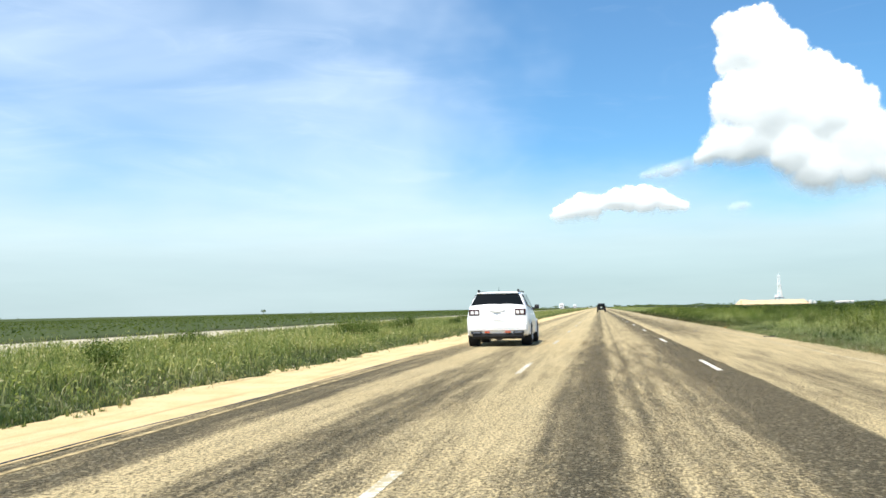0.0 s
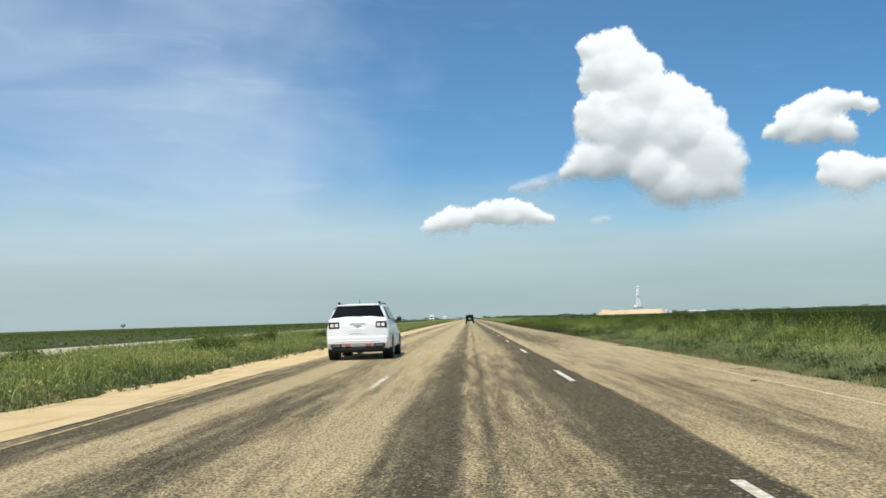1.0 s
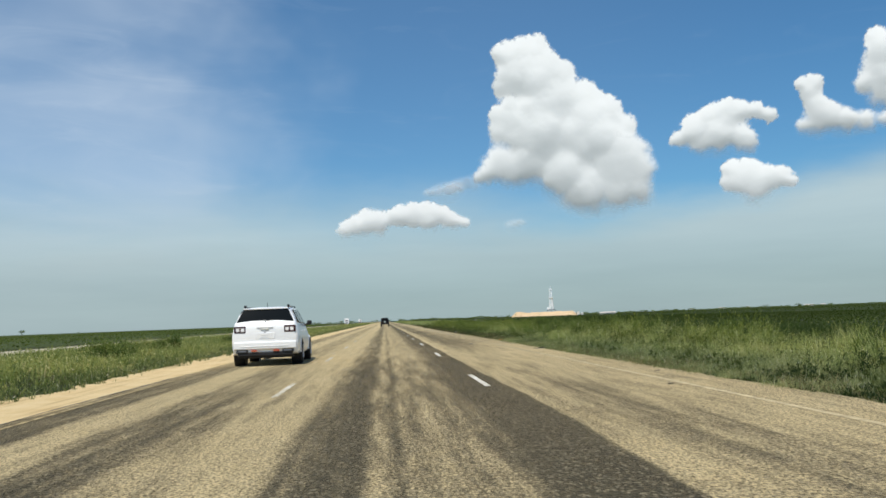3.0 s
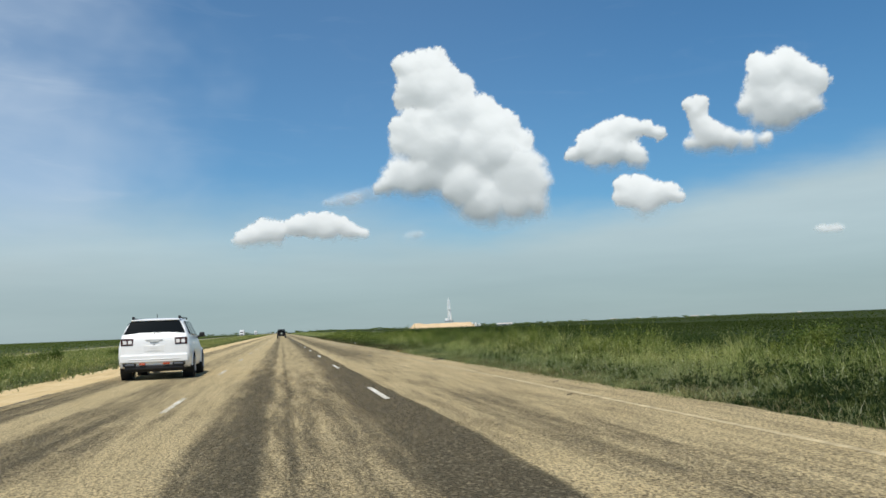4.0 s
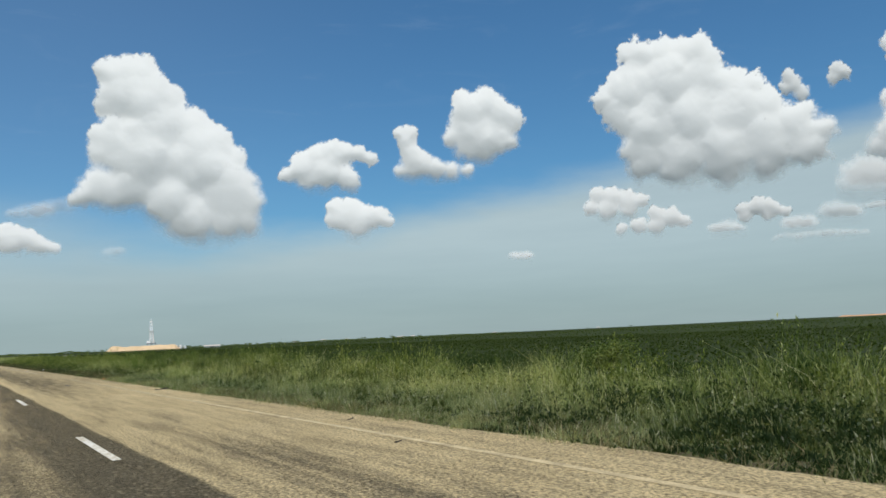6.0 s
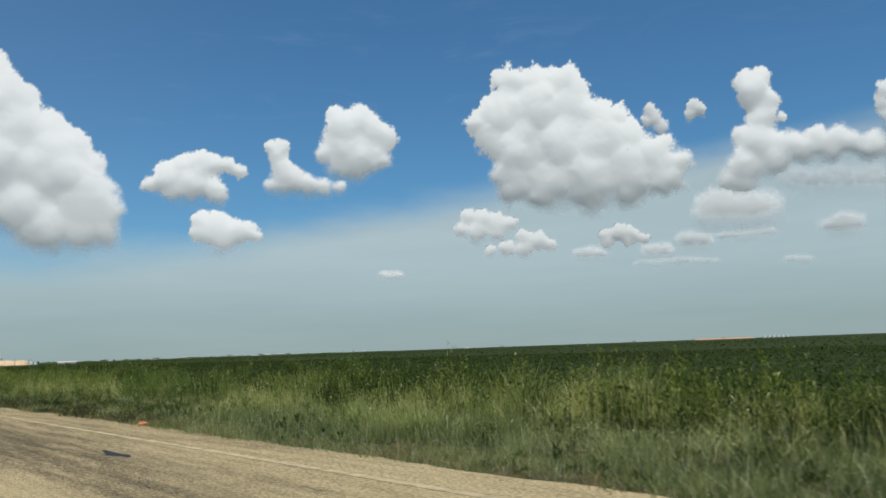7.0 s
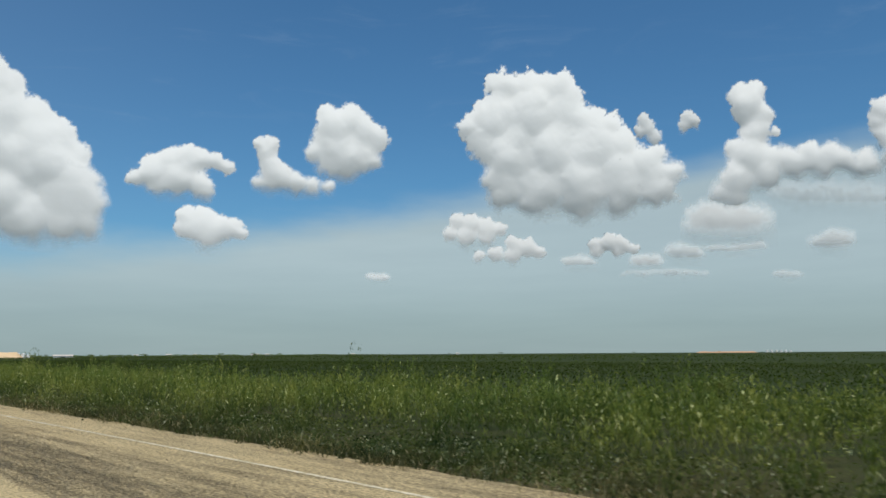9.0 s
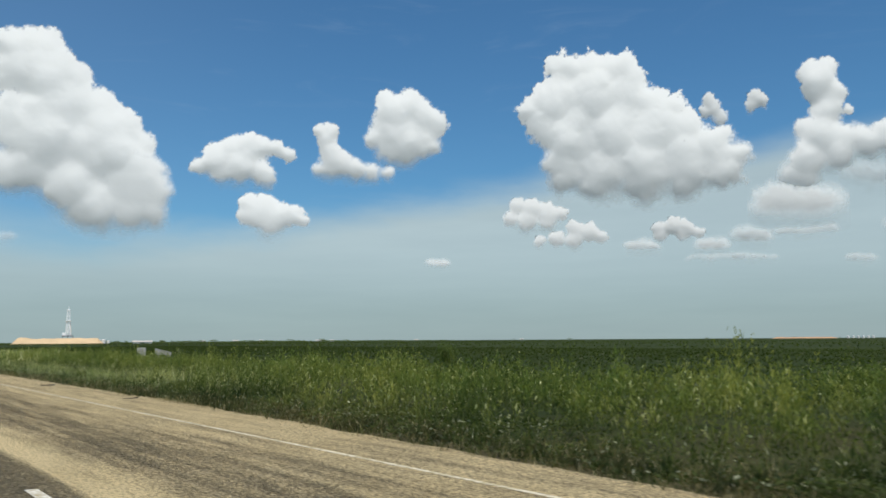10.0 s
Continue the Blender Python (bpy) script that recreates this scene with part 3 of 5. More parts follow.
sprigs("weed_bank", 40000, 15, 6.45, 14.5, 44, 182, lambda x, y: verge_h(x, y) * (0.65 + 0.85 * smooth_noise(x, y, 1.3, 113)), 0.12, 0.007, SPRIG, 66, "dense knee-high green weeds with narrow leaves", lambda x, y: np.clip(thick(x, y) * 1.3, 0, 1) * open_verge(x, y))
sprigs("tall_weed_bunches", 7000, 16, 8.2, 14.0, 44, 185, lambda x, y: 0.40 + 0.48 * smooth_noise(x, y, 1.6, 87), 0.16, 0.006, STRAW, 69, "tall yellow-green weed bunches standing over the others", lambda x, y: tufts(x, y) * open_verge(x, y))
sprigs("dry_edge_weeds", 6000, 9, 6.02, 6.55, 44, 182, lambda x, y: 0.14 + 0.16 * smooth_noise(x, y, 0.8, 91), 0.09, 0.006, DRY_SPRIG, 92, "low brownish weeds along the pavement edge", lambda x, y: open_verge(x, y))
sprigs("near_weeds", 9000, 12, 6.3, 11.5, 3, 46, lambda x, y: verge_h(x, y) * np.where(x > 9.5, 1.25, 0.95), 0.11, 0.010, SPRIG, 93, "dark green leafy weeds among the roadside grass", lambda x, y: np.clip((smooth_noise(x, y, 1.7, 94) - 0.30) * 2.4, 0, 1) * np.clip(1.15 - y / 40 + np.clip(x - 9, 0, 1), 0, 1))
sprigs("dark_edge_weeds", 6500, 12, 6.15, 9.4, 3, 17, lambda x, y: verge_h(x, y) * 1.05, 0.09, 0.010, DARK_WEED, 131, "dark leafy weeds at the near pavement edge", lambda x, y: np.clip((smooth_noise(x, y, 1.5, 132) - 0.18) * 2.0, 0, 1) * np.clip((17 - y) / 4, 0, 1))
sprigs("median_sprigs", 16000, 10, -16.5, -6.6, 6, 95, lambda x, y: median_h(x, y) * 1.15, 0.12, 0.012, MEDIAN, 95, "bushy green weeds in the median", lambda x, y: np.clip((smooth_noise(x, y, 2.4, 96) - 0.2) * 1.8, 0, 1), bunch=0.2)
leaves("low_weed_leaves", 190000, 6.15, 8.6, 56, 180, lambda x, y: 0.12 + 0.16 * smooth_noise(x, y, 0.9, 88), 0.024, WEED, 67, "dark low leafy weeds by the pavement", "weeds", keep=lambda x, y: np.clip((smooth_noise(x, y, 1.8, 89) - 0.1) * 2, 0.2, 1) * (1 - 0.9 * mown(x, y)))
blades("far_verge_grass", 60000, 6.2, 15.0, 170, 700, verge_h, 0.25, 0.03, 0.4, GRASS, 54, "distant roadside grass strip")
leaves("crop_field", 230000, 14.0, 75.0, -4, 330, lambda x, y: 0.22 + 0.12 * smooth_noise(x, y, 4.0, 47), 0.075, CROP, 55, "dark green low field plants", "field", up=2.2)
leaves("far_crop_field", 60000, 60.0, 330.0, 0, 800, lambda x, y: 0.4 + 0.3 * smooth_noise(x, y, 20.0, 48), 0.16, CROP, 56, "dark green field plants reaching far", "field", up=2.2)
blades("median_grass", 150000, -17.5, -6.45, 4, 130, median_h, 0.25, 0.008, 0.5, MEDIAN, 57, "green median grass between the carriageways", keep=thick, clump=0.12)
leaves("median_weeds", 160000, -17.5, -6.7, 4, 130, median_h, 0.035, MEDIAN, 58, "leafy weeds in the median", "weeds", keep=thick)
blades("far_median_grass", 40000, -17.5, -6.7, 130, 700, median_h, 0.25, 0.035, 0.4, MEDIAN, 59, "distant median grass")
leaves("west_field", 110000, -190.0, -29.0, 20, 700, lambda x, y: 0.3 + 0.4 * smooth_noise(x, y, 14.0, 49), 0.14, WEST, 60, "green brush beyond the far carriageway", "field", up=2.2)


def shrub_mesh(seed, r, h):
    """Stems and a loose crown of small leaves."""
    rng = np.random.RandomState(seed)
    stems = bmesh.new()
    tips = []
    for k in range(9):
        a, s = rng.uniform(0, math.tau), rng.uniform(0.3, 0.9)
        tip = Vector((math.cos(a) * r * s, math.sin(a) * r * s, h * rng.uniform(0.55, 0.95)))
        mid = tip * 0.5 + Vector((0, 0, h * 0.1))
        rod(stems, (0, 0, 0), mid, 0.018, 0.012, 5)
        rod(stems, mid, tip, 0.012, 0.004, 5)
        tips.append(tip)
        tips.append(mid * 1.2)
    n = 2600
    c = np.array([tuple(tips[i]) for i in rng.randint(0, len(tips), n)]) + rng.normal(0, 1, (n, 3)) * [r * 0.26, r * 0.26, h * 0.16]
    c[:, 2] = np.abs(c[:, 2])
    u = rng.normal(0, 1, (n, 3))
    u /= np.linalg.norm(u, axis=1)[:, None]
    t_ = np.cross(u, rng.normal(0, 1, (n, 3)))
    t_ /= np.linalg.norm(t_, axis=1)[:, None]
    s = rng.uniform(0.02, 0.045, n)[:, None]
    return stems, np.stack([c - u * s, c + t_ * s * 0.5, c + u * s, c - t_ * s * 0.5], 1).reshape(-1, 3), n


def shrub(seed, r, h):
    stems, v, n = shrub_mesh(seed, r, h)
    ob = empty("shrub", "rounded dark green shrub growing in roadside grass", "shrub", None, "roadside shrubs")
    part("stems", stems, BARK, ob)
    crown = raw_mesh("crown", v, np.arange(n * 4).reshape(-1, 4), np.zeros((0, 3), int), BUSH)
    crown.parent = ob
    return ob


kinds = [shrub(70, 0.7, 0.9), shrub(71, 0.9, 0.8), shrub(72, 0.5, 1.0)]
spots = [(-10.2, 36.5), (-9.9, 33), (-9.4, 39.5), (-10.5, 40), (-12.5, 24), (-9.6, 55), (-11.0, 70), (-14, 50), (-9.3, 14.5), (-12, 90),
         (11.5, 33), (12.5, 47), (10.8, 27), (13.5, 64), (15.5, 84), (17.2, 101), (13.0, 118), (12.2, 139), (11.4, 155), (14.5, 172), (10.5, 58), (13.8, 22), (16, 40), (18, 60), (20, 88), (17, 130), (22, 150)]
rng0 = np.random.RandomState(5)
for i, (x, y) in enumerate(spots):
    k = kinds[i % 3]
    s = rng0.uniform(0.7, 1.2)
    m = pose(x, y, -0.1, 0, 0, rng0.uniform(0, 360)) @ Matrix.Diagonal((s, s, s * rng0.uniform(0.8, 1.0), 1))
    if i < 3:
        k.matrix_world = m
    else:
        c = copy_thing(k, m)
        c.matrix_world = m


# ---- vehicles ----
def wheel(parent, x, y, r, width, seg=28):
    tyre = bmesh.new()
    prof = [(0.62, 0.5), (0.80, 0.5), (0.95, 0.46), (1.0, 0.34), (1.0, -0.34), (0.95, -0.46), (0.80, -0.5), (0.62, -0.5)]
    rings = []
    for k in range(seg):
        a = k * math.tau / seg
        rings.append([(x + q * width, y + p * r * math.cos(a), r + p * r * math.sin(a)) for p, q in prof])
    loft(tyre, rings + [rings[0]], True, False)
    bmesh.ops.remove_doubles(tyre, verts=tyre.verts, dist=1e-5)
    ob = part("wheel", tyre, RUBBER, parent, "black rubber tyre", True)
    out = 1 if x > 0 else -1
    rim = bmesh.new()
    rod(rim, (x + out * width * 0.38, y, r), (x + out * width * 0.47, y, r), 0.66 * r, seg=24)
    for k in range(6):
        a = k * math.tau / 6
        rod(rim, (x + out * width * 0.48, y, r), (x + out * width * 0.48, y + 0.58 * r * math.cos(a), r + 0.58 * r * math.sin(a)), 0.03, 0.025, 6)
    rod(rim, (x + out * width * 0.44, y, r), (x + out * width * 0.54, y, r), 0.07, seg=12)
    part("rim", rim, ALLOY, ob, "silver alloy rim")
    return ob


def suv_rings(stations):
    """Cross sections of a car body. A station: y, sill height, waist half width, belt half width, belt height, roof half width, roof height."""
    rings = []
    for y, zb, w, wb, zbelt, wr, zr in stations:
        half = [(w * 0.72, zb), (w * 0.93, zb + 0.03), (w * 0.985, zb + 0.14), (w, zb + 0.32), (w * 0.995, (zb + zbelt) / 2 + 0.12), (wb, zbelt), (wb - (wb - wr) * 0.55, zbelt + (zr - zbelt) * 0.6),
                (wr, zr - 0.07 * min(1, (zr - zbelt) * 4)), (wr - 0.10, zr - 0.015), (wr * 0.45, zr)]
        rings.append([(x, y, z) for x, z in half] + [(-x, y, z) for x, z in half[::-1]])
    return rings


def quad_panel(pts, thick, bevel=0.0):
    """A flat panel from its corners, in order, with a thickness along its normal."""
    p = [Vector(q) for q in pts]
    nrm = (p[1] - p[0]).cross(p[-1] - p[0]).normalized() * thick
    b_ = bmesh.new()
    loft(b_, [[tuple(q) for q in p], [tuple(q + nrm) for q in p]])
    if bevel:
        bmesh.ops.bevel(b_, geom=list(b_.edges), offset=bevel, segments=2, affect="EDGES")
    return b_


def white_suv(m):
    car = empty("suv", "white mid-size SUV driving in the next lane", "car")
    st = [(0.00, 0.42, 0.90, 0.84, 1.06, 0.80, 1.10), (0.05, 0.36, 0.96, 0.89, 1.20, 0.84, 1.26), (0.16, 0.33, 0.985, 0.90, 1.27, 0.80, 1.36), (0.34, 0.31, 0.995, 0.90, 1.27, 0.72, 1.64),
          (0.48, 0.30, 1.0, 0.905, 1.26, 0.70, 1.72), (0.9, 0.30, 1.0, 0.91, 1.25, 0.70, 1.755), (1.8, 0.29, 1.0, 0.92, 1.22, 0.70, 1.77), (2.6, 0.29, 1.0, 0.92, 1.18, 0.69, 1.75),
          (3.1, 0.29, 1.0, 0.92, 1.15, 0.66, 1.62), (3.75, 0.29, 1.0, 0.90, 1.10, 0.72, 1.17), (4.4, 0.30, 0.98, 0.86, 1.00, 0.70, 1.08), (4.85, 0.32, 0.93, 0.80, 0.88, 0.64, 0.95), (5.08, 0.40, 0.82, 0.72, 0.72, 0.55, 0.78)]
    body = part("body", loft(bmesh.new(), suv_rings(st)), WHITE, car, "glossy white painted body", True)
    bev = body.modifiers.new("soft", "BEVEL")
    bev.width, bev.segments, bev.limit_method, bev.angle_limit = 0.025, 2, "ANGLE", radians(35)
    body.data.polygons.foreach_set("use_smooth", [True] * len(body.data.polygons))
    # rear window with a spoiler lip over it
    part("rear_window", quad_panel([(-0.85, 0.15, 1.27), (0.85, 0.15, 1.27), (0.66, 0.385, 1.67), (-0.66, 0.385, 1.67)], 0.045, 0.012), GLASS, car, "dark tinted rear window")
    part("spoiler", boxed(-0.66, 0.66, 0.30, 0.52, 1.675, 1.715, bevel=0.015), WHITE, car)
    wiper = bmesh.new()
    rod(wiper, (0.0, 0.12, 1.31), (0.22, 0.155, 1.36), 0.011)
    rod(wiper, (0.0, 0.09, 1.28), (0.0, 0.13, 1.32), 0.02)
    part("wiper", wiper, BLACK, car)
    # lamps
    for s in (-1, 1):
        lamp = part("tail_lamp", boxed(min(s * 0.56, s * 0.90), max(s * 0.56, s * 0.90), -0.015, 0.09, 0.985, 1.185, bevel=0.02), REDLENS, car, "dark red tail lamp with clear inserts")
        for a, b_ in ((0.60, 0.70), (0.74, 0.84)):
            part("lamp_insert", boxed(min(s * a, s * b_), max(s * a, s * b_), -0.021, -0.008, 1.03, 1.13, bevel=0.004), CLEARLENS, lamp)
        part("exhaust_trim", boxed(min(s * 0.50, s * 0.84), max(s * 0.50, s * 0.84), -0.04, 0.05, 0.40, 0.50, bevel=0.02), BLACK, car)
        tip = part("exhaust_tip", boxed(min(s * 0.54, s * 0.78), max(s * 0.54, s * 0.78), -0.055, 0.03, 0.415, 0.475, bevel=0.018), DARKSTEEL, car, "dark oval exhaust tip")
        part("reflector", boxed(min(s * 0.24, s * 0.40), max(s * 0.24, s * 0.42), -0.06, -0.005, 0.435, 0.485, bevel=0.006), ORANGE, car, "red bumper reflector")
        rail = bmesh.new()
        rod(rail, (s * 0.64, 0.62, 1.75), (s * 0.64, 2.7, 1.775), 0.014)
        for y in (0.62, 1.6, 2.7):
            rod(rail, (s * 0.64, y - 0.06, 1.73), (s * 0.64, y + 0.06, 1.765), 0.018)
        rail = box(rail, s * 0.64 - 0.03, s * 0.64 + 0.03, 0.50, 0.72, 1.735, 1.815, bevel=0.02)
        part("roof_rail", rail, BLACK, car)
        mir = box(bmesh.new(), min(s * 0.98, s * 1.14), max(s * 0.98, s * 1.14), 3.18, 3.34, 1.17, 1.32, bevel=0.04)
        rod(mir, (s * 0.90, 3.26, 1.16), (s * 1.05, 3.26, 1.22), 0.035)
        part("door_mirror", mir, BLACK, car)
        # side windows lie on the tumblehome between belt and roof
        for y0, y1 in ((0.62, 1.22), (1.30, 2.18), (2.26, 3.02)):
            low = lambda y: (s * 0.918, y, 1.285 - 0.028 * y)
            top0 = 0.08 if y0 < 1 else 0.0
            cut = 0.22 if y1 > 3 else 0.0
            part("side_window", quad_panel([low(y0), low(y1), (s * 0.742, y1 - cut - 0.05, 1.65 - cut * 0.3), (s * 0.742, y0 + top0, 1.645)][::s], 0.03, 0.008), GLASS, car, "dark tinted side window")
        for y in (1.26, 2.22):
            part("door_handle", boxed(min(s * 0.995, s * 1.025), max(s * 0.995, s * 1.025), y - 0.28, y - 0.08, 0.98, 1.02, bevel=0.008), WHITE, car)
        for yc in (0.98, 4.02):
            arch = bmesh.new()
            for k in range(14):
                a0, a1 = math.pi * k / 14, math.pi * (k + 1) / 14
                rod(arch, (s * 0.985, yc + 0.43 * math.cos(a0), 0.36 + 0.43 * math.sin(a0)), (s * 0.985, yc + 0.43 * math.cos(a1), 0.36 + 0.43 * math.sin(a1)), 0.03, seg=6)
            part("wheel_arch", arch, WHITE, car)
    for s in (-1, 1):
        for yc in (0.98, 4.02):
            part("wheel_well", rod(bmesh.new(), (s * 0.70, yc, 0.36), (s * 1.004, yc, 0.36), 0.41, seg=28), BLACK, car)
    part("bumper_step", boxed(-0.92, 0.92, -0.05, 0.10, 0.50, 0.72, bevel=0.03), WHITE, car)
    part("bumper_crease", boxed(-0.70, 0.70, -0.062, 0.02, 0.575, 0.60, bevel=0.01), WHITE, car)
    part("lower_valance", boxed(-0.80, 0.80, -0.02, 0.12, 0.30, 0.43, bevel=0.03), BLACK, car, "black plastic lower bumper")
    part("underbody", boxed(-0.80, 0.80, 0.1, 4.9, 0.24, 0.34, bevel=0.02), BLACK, car)
    part("chrome_bar", boxed(-0.24, 0.24, -0.022, 0.03, 1.12, 1.165, bevel=0.012), WHITE, car, "pale tailgate bar")
    part("emblem", boxed(-0.12, 0.12, -0.03, 0.0, 1.075, 1.11, bevel=0.012), SHED, car, "plain pale emblem")
    part("plate_recess", boxed(-0.28, 0.28, -0.008, 0.01, 0.80, 0.98, bevel=0.006), WHITE, car)
    part("plate", boxed(-0.155, 0.155, -0.016, -0.004, 0.83, 0.97, bevel=0.004), WHITE, car, "pale plate with plain bars")
    part("plate_bar", boxed(-0.10, 0.10, -0.019, -0.014, 0.89, 0.905), SHED, car)
    part("latch", boxed(-0.03, 0.03, -0.015, -0.002, 1.0, 1.012), DARKSTEEL, car)
    fin = bmesh.new()
    rod(fin, (0.0, 0.75, 1.76), (0.0, 0.72, 1.88), 0.012, 0.006)
    part("antenna", fin, BLACK, car)
    for x in (-0.90, 0.90):
        for y in (0.98, 4.02):
            wheel(car, x, y, 0.375, 0.26)
    hitch = bmesh.new()
    rod(hitch, (0.0, 0.3, 0.30), (0.0, 0.75, 0.30), 0.12, seg=14)
    rod(hitch, (0.5, 0.15, 0.28), (0.5, 0.9, 0.28), 0.05, seg=10)
    part("muffler", hitch, DARKSTEEL, car)
    car.matrix_world = m
    return car


def black_suv(m):
    car = empty("jeep", "black boxy off-road car far ahead in the lane", "car")
    st = [(0.00, 0.52, 0.78, 0.76, 1.05, 0.70, 1.78), (0.06, 0.46, 0.84, 0.80, 1.10, 0.72, 1.83), (1.4, 0.46, 0.86, 0.82, 1.10, 0.72, 1.85), (2.3, 0.46, 0.86, 0.82, 1.10, 0.70, 1.82),
          (2.7, 0.46, 0.86, 0.80, 1.08, 0.66, 1.20), (3.9, 0.48, 0.74, 0.66, 1.04, 0.56, 1.12), (4.05, 0.52, 0.70, 0.62, 0.96, 0.5, 1.02)]
    part("body", loft(bmesh.new(), suv_rings(st)), BLACKPAINT, car, "black painted body", True)
    part("rear_window", quad_panel([(-0.62, -0.012, 1.22), (0.62, -0.012, 1.22), (0.58, 0.0, 1.68), (-0.58, 0.0, 1.68)], 0.02, 0.006), GLASS, car)
    spare = bmesh.new()
    rod(spare, (0.0, -0.22, 1.0), (0.0, -0.03, 1.0), 0.36, seg=24)
    sp = part("spare_wheel", spare, RUBBER, car)
    disc = bmesh.new()
    rod(disc, (0.0, -0.24, 1.0), (0.0, -0.2, 1.0), 0.19, seg=20)
    part("wheel_cover", disc, CHROME, sp, "bright wheel cover")
    for s in (-1, 1):
        part("tail_lamp", boxed(min(s * 0.66, s * 0.80), max(s * 0.66, s * 0.80), -0.06, 0.02, 0.86, 1.06, bevel=0.01), REDLENS, car)
        part("door_mirror", boxed(min(s * 0.86, s * 1.04), max(s * 0.86, s * 1.04), 2.3, 2.42, 1.12, 1.30, bevel=0.03), BLACK, car)
    part("bumper", boxed(-0.80, 0.80, -0.14, 0.04, 0.50, 0.66, bevel=0.03), BLACK, car)
    for x in (-0.76, 0.76):
        for y in (0.7, 3.2):
            wheel(car, x, y, 0.39, 0.26, 20)
    car.matrix_world = m
    return car


def box_truck(m, size=1.0):
    tr = empty("truck", "white box truck on the far carriageway", "truck", None, "oncoming trucks")
    part("cargo_box", boxed(-1.2, 1.2, 0.0, 6.5, 0.95, 3.5, bevel=0.05), SHED, tr, "white cargo box")
    cab = loft(bmesh.new(), [[(-1.05, y, 0.6), (1.05, y, 0.6), (1.05, y, z), (-1.05, y, z)] for y, z in ((-2.1, 1.5), (-1.9, 1.65), (-1.2, 2.5), (-0.1, 2.6))])
    part("cab", cab, WHITE, tr)
    part("windscreen", quad_panel([(-0.92, -1.86, 1.72), (0.92, -1.86, 1.72), (0.86, -1.28, 2.42), (-0.86, -1.28, 2.42)], 0.03), GLASS, tr)
    part("grille", boxed(-0.7, 0.7, -2.15, -2.05, 0.75, 1.3, bevel=0.02), BLACK, tr)
    part("chassis", boxed(-0.5, 0.5, -1.5, 6.3, 0.6, 0.95), DARKSTEEL, tr)
    for x in (-0.98, 0.98):
        for y in (-1.1, 4.9):
            wheel(tr, x, y, 0.48, 0.3, 18)
    tr.matrix_world = m
    return tr


white_suv(pose(-3.42, 26.0, 0.0, 0, 0, 0.6) @ Matrix.Scale(0.965, 4))
black_suv(pose(0.0, 178, 0.0))
truck = box_truck(pose(-20.6, 470, -0.02))
copy_thing(truck, pose(-20.6, 720, -0.02))


# ---- drilling rig on its earth pad ----
def girder_tower(bm, base, top, z0, z1, bays, r):
    """Four legs that lean in, with rings and cross braces."""
    corners = [(-1, -1), (1, -1), (1, 1), (-1, 1)]
    at = lambda k, t: Vector((corners[k][0] * (base + (top - base) * t), corners[k][1] * (base + (top - base) * t), z0 + (z1 - z0) * t))
    for k in range(4):
        rod(bm, at(k, 0), at(k, 1), r, seg=5)
        for i in range(bays):
            a, b_ = i / bays, (i + 1) / bays
            rod(bm, at(k, a), at((k + 1) % 4, b_), r * 0.55, seg=4)
            rod(bm, at((k + 1) % 4, a), at(k, b_), r * 0.55, seg=4)
            rod(bm, at(k, b_), at((k + 1) % 4, b_), r * 0.6, seg=4)


def rig(m):
    ob = empty("drilling_rig", "pale steel drilling mast standing on an earth pad", "drilling rig")
    mast = bmesh.new()
    girder_tower(mast, 1.6, 1.05, 2.2, 23.0, 9, 0.3)
    part("mast", mast, STEEL, ob, "pale grey lattice mast")
    crown = boxed(-1.5, 1.5, -1.5, 1.5, 23.0, 24.0, bevel=0.1)
    rod(crown, (0, 0, 24.0), (0, 0, 26.8), 0.3)
    part("crown_block", crown, STEEL, ob)
    sub = boxed(-4.5, 4.5, -3, 3, 1.6, 2.3, bevel=0.05)
    for x in (-4, 0, 4):
        for y in (-2.6, 2.6):
            rod(sub, (x, y, 0.0), (x, y, 1.7), 0.2)
    part("substructure", sub, DARKSTEEL, ob)
    part("racking_board", boxed(-2.4, 2.4, -2.4, 2.4, 14.5, 14.9, bevel=0.03), STEEL, ob)
    part("cabin", boxed(-4.4, -1.6, -2, 2, 2.3, 4.8, bevel=0.06), STEEL, ob)
    for s in (-1, 1):
        arm = bmesh.new()
        rod(arm, (s * 1.2, 4.5, 2.3), (s * 1.2, 1.4, 12.5), 0.22)
        part("brace", arm, STEEL, ob)
    pipes = bmesh.new()
    for k in range(7):
        rod(pipes, (2.0 + 0.14 * k, -0.5, 2.3), (1.5 + 0.05 * k, -0.5, 14.8), 0.06, seg=5)
    part("drill_pipes", pipes, SHED, ob)
    ob.matrix_world = m
    return ob


def berm(name, cx, cy, half, depth, h, turn, label, mat=EARTH):
    """A flat-topped bank of bare earth with uneven slopes."""
    b_ = bmesh.new()
    rng = np.random.RandomState(int(cx))
    rings = []
    for k in range(41):
        u = k / 40 * 2 - 1
        e = min(1.0, (1 - abs(u)) * 7)
        hh = h * e * (0.9 + 0.14 * smooth_noise(np.array([u * 9.0]), np.array([2.0]), 1.0, 77)[0]) * (0.82 + 0.18 * smooth_noise(np.array([u * 2.2]), np.array([7.0]), 1.0, 78)[0])
        x = u * half
        rings.append([(x, -depth - 3 * h, -0.3), (x, -depth - 0.6 * h, hh * 0.72), (x, -depth, hh), (x, depth, hh * 1.02), (x, depth + 2 * h, -0.3)])
    part_ob = part(name, loft(b_, rings), mat)
    part_ob.matrix_world = pose(cx, cy, -0.1, 0, 0, turn)
    return tagged(part_ob, label, "earth bank")


